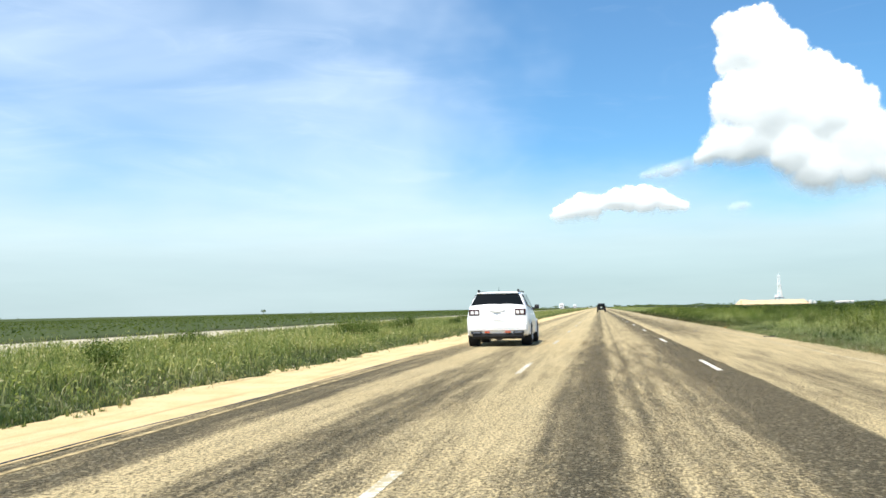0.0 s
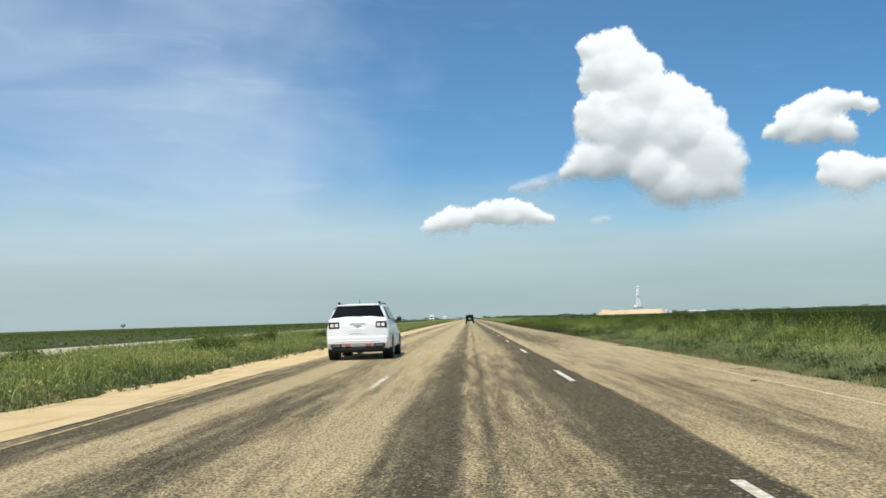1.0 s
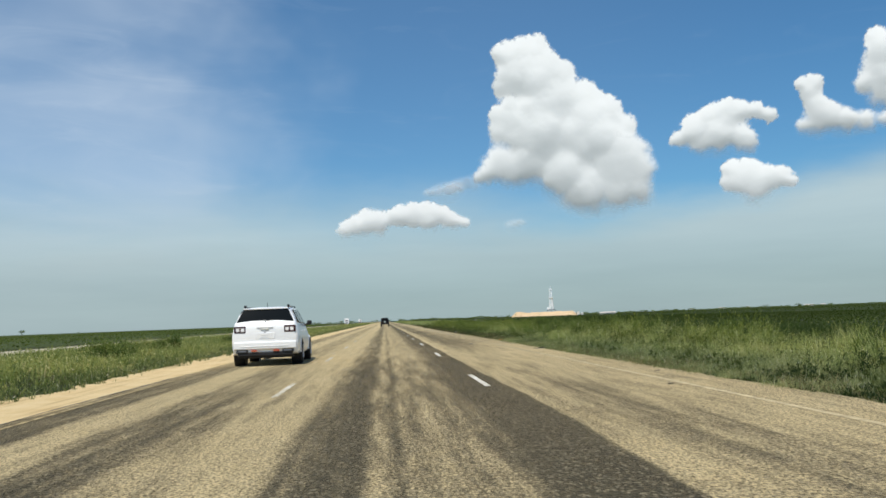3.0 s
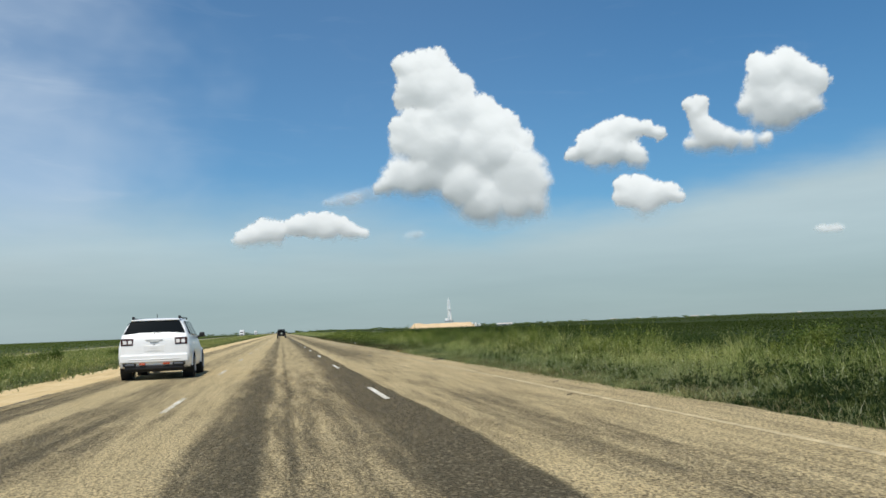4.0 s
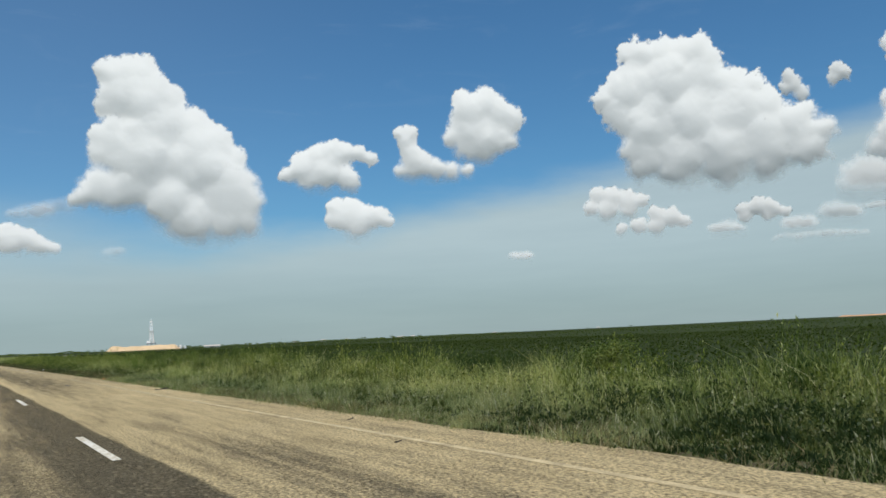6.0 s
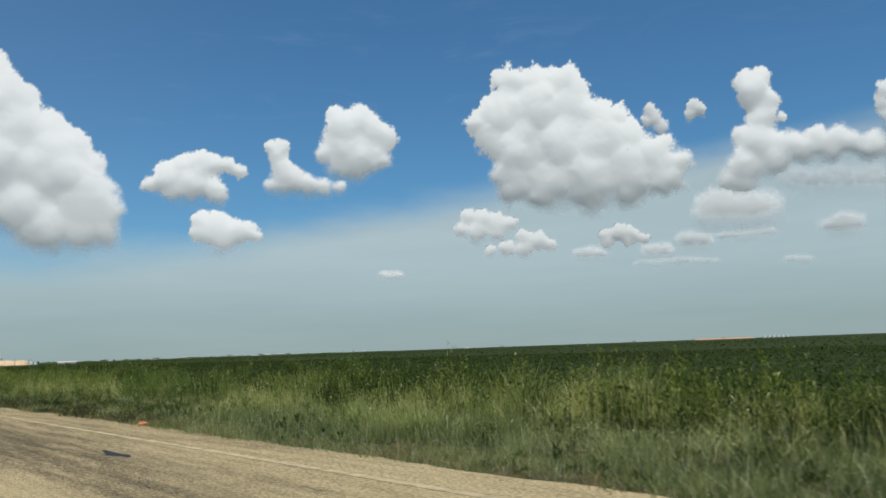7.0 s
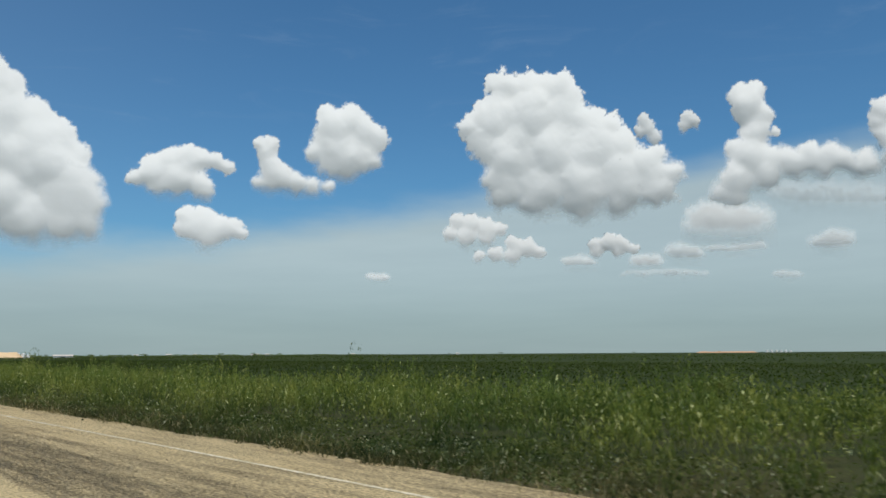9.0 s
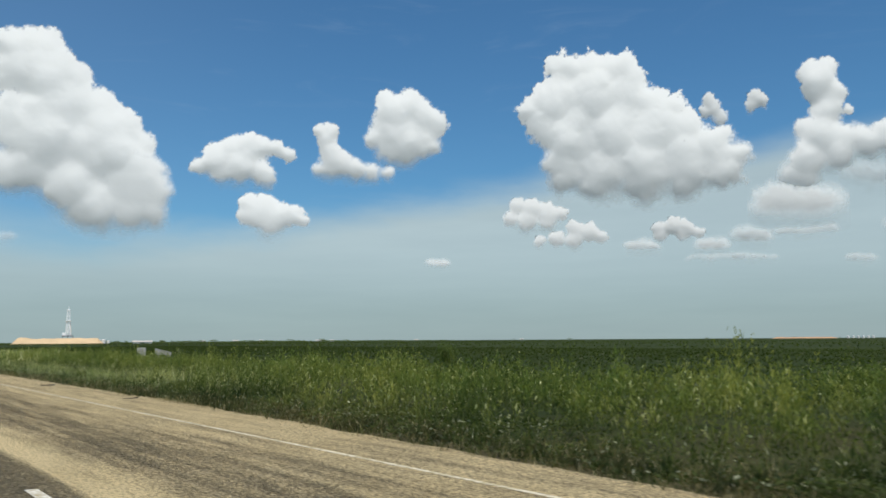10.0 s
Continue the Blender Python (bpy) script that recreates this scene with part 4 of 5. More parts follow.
RIG_D, RIG_L = 800.0, 154.0
rig(pose(RIG_L + 4, RIG_D + 6, 4.2, 0, 0, -12) @ Matrix.Scale(0.9, 4))
berm("earth_pad", RIG_L - 4, RIG_D, 31.0, 12.0, 5.0, -11, "orange bare-earth pad bank under the rig")
TANK_SPOTS = [(RIG_L + 25, RIG_D + 2, 1.6, 3.4), (RIG_L + 29, RIG_D + 2, 1.6, 3.2), (RIG_L + 33, RIG_D + 4, 1.4, 2.2)]


def tank(x, y, r, h):
    ob = empty("storage_tank", "small white upright storage tank", "tank", None, "white tanks")
    b_ = bmesh.new()
    rod(b_, (0, 0, 0), (0, 0, h), r, seg=20)
    part("shell", b_, SHED, ob)
    c_ = bmesh.new()
    rod(c_, (0, 0, h), (0, 0, h + 0.4), r, 0.1, 20)
    part("tank_roof", c_, SHED, ob)
    ob.matrix_world = pose(x, y, -0.1)
    return ob


for spot in TANK_SPOTS:
    tank(*spot)


def shed(x, y, w, d, h, turn):
    ob = empty("shed", "low pale metal building on the horizon", "building", None, "distant buildings")
    part("wall", boxed(-w / 2, w / 2, -d / 2, d / 2, 0, h), SHED, ob)
    roof = loft(bmesh.new(), [[(-w / 2 - 0.3, -d / 2 - 0.3, h), (w / 2 + 0.3, -d / 2 - 0.3, h), (w / 2 + 0.3, -d / 2 - 0.3, h + 0.15), (-w / 2 - 0.3, -d / 2 - 0.3, h + 0.15)],
                              [(-w / 2 - 0.3, 0, h + d * 0.2), (w / 2 + 0.3, 0, h + d * 0.2), (w / 2 + 0.3, 0, h + d * 0.2 + 0.15), (-w / 2 - 0.3, 0, h + d * 0.2 + 0.15)],
                              [(-w / 2 - 0.3, d / 2 + 0.3, h), (w / 2 + 0.3, d / 2 + 0.3, h), (w / 2 + 0.3, d / 2 + 0.3, h + 0.15), (-w / 2 - 0.3, d / 2 + 0.3, h + 0.15)]])
    part("roof", roof, simple("shed_roof", (0.55, 0.50, 0.45), 0.6), ob)
    part("door", boxed(-1.5, 1.5, -d / 2 - 0.06, -d / 2 + 0.02, 0.02, min(3.0, h - 0.3)), DARKSTEEL, ob)
    ob.matrix_world = pose(x, y, -0.1, 0, 0, turn)
    return ob


def polar(az, d, x0=0.2, y0=121.0):
    return x0 - math.sin(radians(az)) * d, y0 + math.cos(radians(az)) * d


for az, d, w_, d_, h_ in ((-17.3, 690, 14, 5, 1.2), (-23.0, 2400, 16, 8, 3.2), (-24.6, 2450, 10, 8, 3.5), (-28.4, 2300, 22, 8, 2.6), (-29.2, 2350, 12, 8, 2.6), (-21.0, 2600, 14, 8, 2.6), (-34.8, 2500, 12, 8, 2.2), (-41.8, 2600, 10, 8, 2.2)):
    shed(*polar(az, d), w_, d_, h_, az)
x_, y_ = polar(-58.6, 1900, 0.2, 90.0)
berm("earth_pad", x_, y_, 62.0, 10.0, 3.0, -58.6, "orange bare-earth bank on the horizon", FAR_EARTH)
for k in range(6):
    tank(*polar(-61.0 - 0.27 * k, 1900, 0.2, 90.0), 2.6, 4.6)


# ---- distant trees ----
def tree_mesh(seed):
    rng = np.random.RandomState(seed)
    trunk = bmesh.new()
    rod(trunk, (0, 0, 0), (0.1, 0, 1.6), 0.16, 0.11, 7)
    tips = []
    for k in range(7):
        a = rng.uniform(0, math.tau)
        tip = Vector((math.cos(a) * rng.uniform(0.8, 2.0), math.sin(a) * rng.uniform(0.8, 2.0), rng.uniform(2.2, 4.0)))
        rod(trunk, (0.1, 0, 1.4), tip, 0.07, 0.02, 5)
        tips.append(tuple(tip))
    n = 260
    c = np.array(tips)[rng.randint(0, 7, n)] + rng.normal(0, 0.55, (n, 3))
    u = rng.normal(0, 1, (n, 3))
    u /= np.linalg.norm(u, axis=1)[:, None]
    t_ = np.cross(u, rng.normal(0, 1, (n, 3)))
    t_ /= np.linalg.norm(t_, axis=1)[:, None]
    s = rng.uniform(0.15, 0.4, n)[:, None]
    return trunk, np.stack([c - u * s, c + t_ * s * 0.6, c + u * s, c - t_ * s * 0.6], 1).reshape(-1, 3), n


def tree(seed):
    trunk, v, n = tree_mesh(seed)
    ob = empty("tree", "low dark mesquite tree far off on the plain", "tree", None, "distant trees")
    part("trunk", trunk, BARK, ob)
    raw_mesh("crown", v, np.arange(n * 4).reshape(-1, 4), np.zeros((0, 3), int), BUSH).parent = ob
    return ob


first_trees = [tree(90), tree(91)]
rng1 = np.random.RandomState(17)
places = [polar(22.2, 900, 0, 0)]
for k in range(110):
    u = rng1.rand()
    az = rng1.uniform(-30, -13) if u < 0.45 else rng1.uniform(-9, 7) if u < 0.9 else rng1.uniform(-75, 40)
    places.append(polar(az, rng1.uniform(1300, 2900), 0, 60))
for i, (x, y) in enumerate(places):
    s = rng1.uniform(0.5, 1.0) if i else 1.1
    m = pose(x, y, -0.1, 0, 0, rng1.uniform(0, 360)) @ Matrix.Diagonal((s * (2.2 if i else 1.0), s * (2.2 if i else 1.0), s, 1))
    c = first_trees[i % 2] if i < 2 else copy_thing(first_trees[i % 2], m)
    c.matrix_world = m


# thin lines of brush where the plain meets the sky
for x0, x1, tall, seed in ((25.0, 265.0, 4.6, 120), (330.0, 1060.0, 3.2, 121)):
    leaves("far_brush", 9000, x0, x1, 1500.0, 1540.0, lambda x, y: tall * smooth_noise(x, y * 0, 34.0, seed) * (0.5 + 0.6 * smooth_noise(x, y * 0, 9.0, seed + 3)), 0.8, BUSH, seed, "dark line of brush along the horizon", "brush")


# ---- single tall weeds that stand above the field's horizon ----
def tall_weed(x, y, h, seed):
    """A stalk with side shoots and narrow leaves, pointed at the top."""
    rng = np.random.RandomState(seed)
    ob = empty("tall_weed", "tall spiky green weed standing above the roadside grass", "weed", None, "tall roadside weeds")
    stalk = bmesh.new()
    rod(stalk, (0, 0, 0), (0.03, 0.02, h), 0.012, 0.003, 6)
    pts = []
    for k in range(26):
        z = h * (0.2 + 0.78 * k / 26)
        a, reach = rng.uniform(0, math.tau), 0.20 * (1.05 - z / h)
        tip = Vector((math.cos(a) * reach, math.sin(a) * reach, z + 0.10))
        rod(stalk, (0.03 * z / h, 0.02 * z / h, z), tip, 0.004, 0.002, 4)
        pts += [tuple(tip * s + Vector((0, 0, z)) * (1 - s)) for s in (0.4, 0.7, 1.0)]
    part("stalk", stalk, STRAW, ob)
    n = 420
    c = np.array(pts)[rng.randint(0, len(pts), n)] + rng.normal(0, 0.018, (n, 3))
    u = rng.normal(0, 1, (n, 3)) + [0, 0, 0.6]
    u /= np.linalg.norm(u, axis=1)[:, None]
    t_ = np.cross(u, rng.normal(0, 1, (n, 3)))
    t_ /= np.linalg.norm(t_, axis=1)[:, None]
    s = (rng.uniform(0.012, 0.03, n) * (1.25 - 0.85 * c[:, 2] / h))[:, None]
    raw_mesh("leaves", np.stack([c - u * s, c + t_ * s * 0.4, c + u * s, c - t_ * s * 0.4], 1).reshape(-1, 3), np.arange(n * 4).reshape(-1, 4), np.zeros((0, 3), int), BUSH).parent = ob
    ob.matrix_world = pose(x, y, -0.1, 0, 0, rng.uniform(0, 360))
    return ob


for i, (x, y, h) in enumerate(((13.2, 87.0, 1.58), (11.8, 91.5, 1.24), (12.4, 89.6, 1.36), (12.0, 84.6, 1.25), (11.4, 94.2, 1.28), (12.8, 76.0, 1.2), (12.2, 66.5, 1.15), (13.0, 104.0, 1.2))):
    tall_weed(x, y, h, 300 + i)


# ---- small things by the road ----
def headwall(x, y, turn):
    ob = empty("culvert", "grey concrete culvert end in the weeds", "culvert")
    part("headwall", boxed(-0.3, 0.3, -0.12, 0.12, 0, 0.85, bevel=0.03), CONCRETE, ob)
    part("wing_wall", quad_panel([(0.9, 0.0, 0.0), (2.0, 0.3, 0.0), (2.0, 0.3, 0.5), (0.9, 0.0, 0.8)], 0.14, 0.01), CONCRETE, ob)
    ob.matrix_world = pose(x, y, -0.1, 0, 0, turn)


headwall(19.3, 182.5, -17)


def crumpled(name, x, y, seed, size, mat, label):
    """A crushed wrapper: folded faces round an uneven outline."""
    rng = np.random.RandomState(seed)
    b_ = bmesh.new()
    rings = [[(math.cos(k * math.tau / 8) * size * r * rng.uniform(0.7, 1.2), math.sin(k * math.tau / 8) * size * 0.6 * r * rng.uniform(0.7, 1.2), z * size * rng.uniform(0.7, 1.2)) for k in range(8)] for r, z in ((0.8, 0.0), (1.0, 0.25), (0.75, 0.55), (0.3, 0.68))]
    ob = part(name, loft(b_, rings), mat)
    ob.matrix_world = pose(x, y, 0.002, 0, 0, rng.uniform(0, 180))
    return tagged(ob, label, "litter", "roadside litter")


def debris(x, y, seed, size):
    """Shreds of tyre on the shoulder."""
    rng = np.random.RandomState(seed)
    b_ = bmesh.new()
    loft(b_, [[(-0.5 * size + k * size * 0.2, -0.1 * size * rng.uniform(0.5, 1), 0.0), (-0.5 * size + k * size * 0.2, 0.1 * size * rng.uniform(0.5, 1), 0.0), (-0.5 * size + k * size * 0.2, 0.0, 0.10 * size * rng.uniform(0.3, 1))] for k in range(6)])
    ob = part("tyre_shred", b_, RUBBER)
    ob.matrix_world = pose(x, y, 0.002, 0, 0, rng.uniform(0, 180))
    return tagged(ob, "torn black tyre shred lying on the shoulder", "debris", "tyre shreds")


for i, (x, y, s) in enumerate(((5.4, 31, 0.5), (5.2, 17.5, 0.22), (4.45, 14.5, 0.16), (5.5, 146, 0.35), (5.6, 139, 0.3))):
    debris(x, y, 200 + i, s)


WRAP = simple("white_wrapper", (0.80, 0.78, 0.72), 0.6, 0.3)
RUST = simple("orange_wrapper", (0.62, 0.24, 0.10), 0.6, 0.3)
crumpled("wrapper", 5.72, 69.96, 210, 0.16, WRAP, "crumpled white wrapper at the pavement edge")
crumpled("wrapper", 5.66, 43.3, 211, 0.10, RUST, "crushed orange wrapper at the pavement edge")
crumpled("wrapper", 5.80, 71.3, 212, 0.05, WRAP, "scrap of white paper at the pavement edge")
tar = bmesh.new()
loft(tar, [[(3.78 + dx - w_, y, 0.001), (3.78 + dx - w_, y, 0.004), (3.78 + dx + w_, y, 0.004), (3.78 + dx + w_, y, 0.001)] for dx, w_, y in ((0.0, 0.02, 38.5), (0.04, 0.06, 38.7), (-0.03, 0.09, 38.95), (0.02, 0.05, 39.3), (0.05, 0.02, 39.6))])
part("tar_patch", tar, TAR, road)

# ---- clouds ----
CLOUD_D = 4500.0


def fbm(p, q, size, seed, octaves=4, gain=0.55, billow=False):
    """Layers of value noise, 0 to 1; billow: rounded humps with sharp creases between."""
    total, norm, amp = 0.0, 0.0, 1.0
    for o in range(octaves):
        n = smooth_noise(p + 37.1 * o, q - 11.7 * o, size / 2.03 ** o, seed + o)
        if billow:
            n = 4 * n * (1 - n)
        total, norm, amp = total + amp * n, norm + amp, amp * gain
    return total / norm


def blur(g, cells):
    """Three box blurs."""
    m = max(1, int(cells / 2))
    for axis in (0, 1, 0, 1, 0, 1):
        pad = [(0, 0), (0, 0)]
        pad[axis] = (m + 1, m)
        c = np.cumsum(np.pad(g, pad, mode="edge"), axis=axis)
        g = (np.take(c, range(2 * m + 1, c.shape[axis]), axis) - np.take(c, range(0, c.shape[axis] - 2 * m - 1), axis)) / (2 * m + 1)
    return g


def heap(lumps, seed, grow=0.66):
    """Cauliflower growth: every lump bears smaller ones on its upper and near side, and these bear smaller ones again. Azimuth, height, depth, radius."""
    rng = np.random.RandomState(seed)
    balls = np.array([(a, e, 0.0, r) for a, e, r in lumps])
    every = [balls]
    for count, lo, hi in ((9, 0.34, 0.56), (7, 0.30, 0.5), (4, 0.3, 0.5)):
        parents = np.repeat(balls[balls[:, 3] > 0.14], count, 0)
        way = rng.normal(0, 1, (len(parents), 3)) + [0, 0.35, 0]
        way /= np.linalg.norm(way, axis=1)[:, None]
        way[:, 2] = np.abs(way[:, 2])
        r = parents[:, 3:4]
        balls = np.concatenate([parents[:, :3] + way * r * grow, r * rng.uniform(lo, hi, r.shape)], 1)
        every.append(balls)
    return np.concatenate(every)


def relief(lumps, seed, step, rough, floor, wispy):
    """A cumulus over a grid of directions: how far it bulges to the viewer, in degrees, and how dense it is there."""
    balls = heap(lumps, seed)
    u0, u1 = (balls[:, 0] - balls[:, 3]).min() - 0.4, (balls[:, 0] + balls[:, 3]).max() + 0.4
    v0, v1 = (balls[:, 1] - balls[:, 3]).min() - 0.4, (balls[:, 1] + balls[:, 3]).max() + 0.4
    us, vs = np.arange(u0, u1, step), np.arange(v0, v1, step)
    u, v = np.meshgrid(us, vs)
    # curled edges: the grid is warped before the lumps are laid on it
    a = np.array(lumps)
    r0 = float(np.median(a[:, 2]))
    reach = min(1.0, 0.35 + 0.5 * r0) * rough
    pu = u + reach * ((fbm(u, v, 0.8, seed, 5, 0.62) - 0.5) * 0.75)
    pv = v + reach * ((fbm(u, v, 0.8, seed + 40, 5, 0.62) - 0.5) * 0.75)
    if wispy:
        a[:, 2] *= 1.45
    bulge, inside = np.zeros_like(u), np.full_like(u, -9.0)
    for az, el, w_, r in balls:
        i0, i1 = np.searchsorted(us, (az - r - 0.5, az + r + 0.5))
        j0, j1 = np.searchsorted(vs, (el - r - 0.5, el + r + 0.5))
        d2 = (pu[j0:j1, i0:i1] - az) ** 2 + (pv[j0:j1, i0:i1] - el) ** 2
        bulge[j0:j1, i0:i1] = np.maximum(bulge[j0:j1, i0:i1], w_ + np.sqrt(np.clip(r * r - d2, 0, None)) - (d2 > r * r) * 9)
        inside[j0:j1, i0:i1] = np.maximum(inside[j0:j1, i0:i1], r - np.sqrt(d2))
    low = np.clip(1.6 * (a[:, 1].max() - v) / (a[:, 1].max() - a[:, 1].min() + 2 * r0) - 0.5, 0, 1)
    # the lumps flow into one another
    field = sum(np.exp(-1.9 * (((pu - az) ** 2 * (0.4 if wispy else 1.0) + (pv - el) ** 2) / (r * r) - 1)) for az, el, r in a)
    field = 0.5 * r0 * np.clip(np.log(field + 1e-9) / 1.9, -2, 1.5)
    inside = field if wispy else np.maximum(inside, field)
    bulge = np.maximum(np.clip(field * 2, 0, None), bulge * (not wispy))
    bulge = 0.4 * blur(bulge, 0.09 / step) + 0.6 * blur(bulge, 0.3 * r0 / step)
    bulge = bulge + r0 * np.clip(bulge / r0, 0, 1) * (1 - 0.6 * low) * (0.55 * fbm(pu, pv, 1.5 * r0, seed + 90, 5, 0.55) + 0.22 * fbm(pu, pv, 0.6 * r0, seed + 95, 4, 0.6, True))
    under = np.zeros_like(u)
    # the base is level; its fading cover stands in for the haze before it
    soft = (0.6 * r0 if wispy else 0.24 * min(1.0, r0)) * (1 + 3.2 * low)
    if floor is not None:
        level = np.interp(-u, [-p[0] for p in floor], [p[1] for p in floor]) + 0.25 * (fbm(u, v * 0.3, 1.2, seed + 30) - 0.5) * min(1.0, r0)
        deep = min(1.0, 1.2 * r0)
        above = v - level + 0.2 * deep
        inside = np.minimum(inside, above)
        soft = soft + 0.55 * deep * np.clip(1 - above / (1.1 * deep), 0, 1)
        under = np.clip(1 - above / (0.42 * (a[:, 1].max() - a[:, 1].min() + r0)), 0, 1)
    inside = inside + 0.34 * min(1.0, r0) * rough * (1 - 0.75 * low) * (fbm(u, v, 0.32, seed + 70, 4, 0.65) - 0.56)
    cover = np.clip(inside / soft + 0.34 * low, 0, 1) * (inside > -0.3 * soft)
    return u, v, bulge, cover * cover * (3 - 2 * cover), under, r0


def cloud(lumps, label, seed, floor=None, dense=1.0, rough=1.0, step=0.045):
    """A cumulus grown from lumps, each a direction and a half width in degrees: a front kept almost flat towards the
    camera, its billows shaded by bent normals, a shallow back, edges that thin out.
    """
    u, v, bulge, cover, under, r0 = relief(lumps, seed * 100, step, rough, floor, dense < 0.75)
    k = CLOUD_D * math.tau / 360
    verts, quads, alpha, normals = [], [], [], []
    base = 0
    # light wanders far inside a cloud: the shade follows the smoothed form more than the single billows
    a, e = np.radians(u), np.radians(v)
    toward = np.stack([np.sin(a) * np.cos(e), -np.cos(a) * np.cos(e), -np.sin(e)], -1)
    aside, upward = np.stack([-np.cos(a), -np.sin(a), 0 * a], -1), np.array([0.0, 0.0, 1.0])
    # that soft shade is put into the normals, bent to the sun and down below
    nrm = toward + 0.55 * np.array(sun_dir) - 0.20 * (under ** 1.2)[..., None] * upward
    for width, gain in ((1.2 * r0, 0.50), (0.5 * r0, 0.36), (0.10, 0.17)):
        dv, du = np.gradient(blur(bulge, width / step), step)
        dv = np.tanh(dv) * np.where(dv > 0, 0.6, 1.0)
        nrm = nrm - gain * (dv[..., None] * upward + 0.5 * np.tanh(du)[..., None] * aside)
    nrm /= np.linalg.norm(nrm, axis=-1, keepdims=True)
    for side, stride in ((-0.08, 1), (0.14, 3)):
        uu, vv, bb, cc = (q[::stride, ::stride] for q in (u, v, bulge, cover))
        a, e, d = np.radians(uu), np.radians(vv), CLOUD_D + side * bb * k
        p = np.stack([-np.sin(a) * np.cos(e) * d, np.cos(a) * np.cos(e) * d, np.sin(e) * d], -1).reshape(-1, 3)
        h, w_ = uu.shape
        i = (np.arange(h - 1)[:, None] * w_ + np.arange(w_ - 1)[None]).ravel()
        f = np.stack([i, i + 1, i + w_ + 1, i + w_], 1)
        c = cc.ravel()
        f = f[c[f].max(1) > 0.004]
        used, inv = np.unique(f, return_inverse=True)
        f = inv.reshape(-1, 4)
        verts.append(p[used])
        alpha.append(c[used] * dense if side < 0 else np.clip(c[used] * 8 - 7, 0, 1) * dense)
        normals.append(nrm[::stride, ::stride].reshape(-1, 3)[used])
        quads.append((f[:, ::-1] if side < 0 else f) + base)
        base += len(used)
    ob = raw_mesh("cloud", np.concatenate(verts), np.concatenate(quads), np.zeros((0, 3), int), CLOUD, "", label, "cloud")
    ob.data.attributes.new("cover", "FLOAT", "POINT").data.foreach_set("value", np.concatenate(alpha).astype(np.float32))
    ob.data.polygons.foreach_set("use_smooth", [True] * len(ob.data.polygons))
    ob.data.normals_split_custom_set_from_vertices(np.concatenate(normals).astype(np.float32))
    return tagged(ob, group="clouds")


big = "large bright white cumulus cloud with grey base"
small = "small white puffy cumulus cloud"
# wisps, and low clouds left see-through to imitate haze in front of them
thin = "thin hazy grey-white cloud patch"
torn = "torn white cloud fragment"
cloud([(-8.73, 17.35, 0.86), (-10, 17.47, 1), (-11.12, 17.51, 0.86), (-9.44, 16, 1.45), (-11.16, 15.77, 1.81), (-12.51, 15.73, 1.02), (-8.36, 15.04, 0.51), (-11.85, 13.91, 2.02), (-13.77, 13.84, 1.4), (-8.93, 13.08, 1.4), (-8.14, 12.36, 0.89), (-11, 12.09, 2.22), (-14.06, 11.97, 2.22), (-15.47, 13.2, 0.96), (-16.61, 12.1, 0.74), (-17.06, 10.51, 0.97), (-15.89, 10.01, 1.87), (-17.3, 9.18, 1.05), (-17.23, 7.87, 0.98), (-15.79, 8.13, 1.43), (-13.9, 8.41, 1.69), (-12.42, 9.6, 1.87), (-10.16, 10.25, 1.57), (-8.07, 10.32, 1.19), (-7.28, 9.66, 0.67), (-8.99, 9.73, 1.12), (-6.63, 9.31, 0.45), (-13.1, 7.8, 0.98)], big, 1, floor=[(-5.93, 8.5), (-10.84, 8.35), (-12.1, 6.64), (-18.55, 6.32)])
cloud([(2.51, 6.09, 0.62), (1.73, 6.37, 0.87), (0.9, 6.64, 0.95), (0.19, 6.49, 0.81), (-1.08, 6.9, 0.74), (-1.99, 6.96, 0.92), (-3.27, 6.89, 1), (-4.38, 6.83, 0.82), (-4.92, 6.44, 0.56), (-5.66, 6.27, 0.45)], small, 2, floor=[(3.57, 5.38), (-0.32, 5.59), (-6.21, 5.87)], dense=0.95)
cloud([(-3.32, 8.45, 0.3), (-4.25, 8.54, 0.45), (-5, 8.68, 0.41)], thin, 3, dense=0.35)
cloud([(-19.95, 10.97, 0.59), (-20.93, 11.57, 1.03), (-21.91, 12.17, 0.96), (-22.86, 12.25, 1.03), (-23.8, 12.39, 0.73), (-24.8, 12.23, 0.62), (-25.59, 11.91, 0.51), (-22.41, 11.02, 1.18), (-23.88, 10.69, 0.88), (-21.25, 10.62, 0.74), (-24.23, 10.22, 0.52)], small, 4, floor=[(-18.75, 9.92), (-26.39, 9.45)])
cloud([(-22.95, 8.9, 0.63), (-24.13, 8.56, 0.89), (-23.54, 8.04, 0.97), (-25.2, 8, 0.89), (-26.12, 8.04, 0.66), (-26.65, 7.74, 0.44), (-24.44, 7.68, 0.96), (-22.78, 7.91, 0.6)], small, 5, floor=[(-21.78, 6.66), (-27.28, 6.36)])
cloud([(-31.85, 15.64, 0.69), (-33.58, 15.47, 0.89), (-32.66, 14.76, 1.45), (-34.37, 14.53, 1.16), (-35.35, 14.05, 0.89), (-31.72, 13.83, 0.98), (-30.96, 13.03, 0.64), (-33.06, 13.13, 1.46), (-34.41, 12.79, 0.97), (-35.24, 12.58, 0.52), (-32.14, 12.43, 0.98), (-33.33, 12.11, 0.84)], small, 6, floor=[(-29.75, 11.01), (-32.9, 10.86), (-35.96, 11.13)])
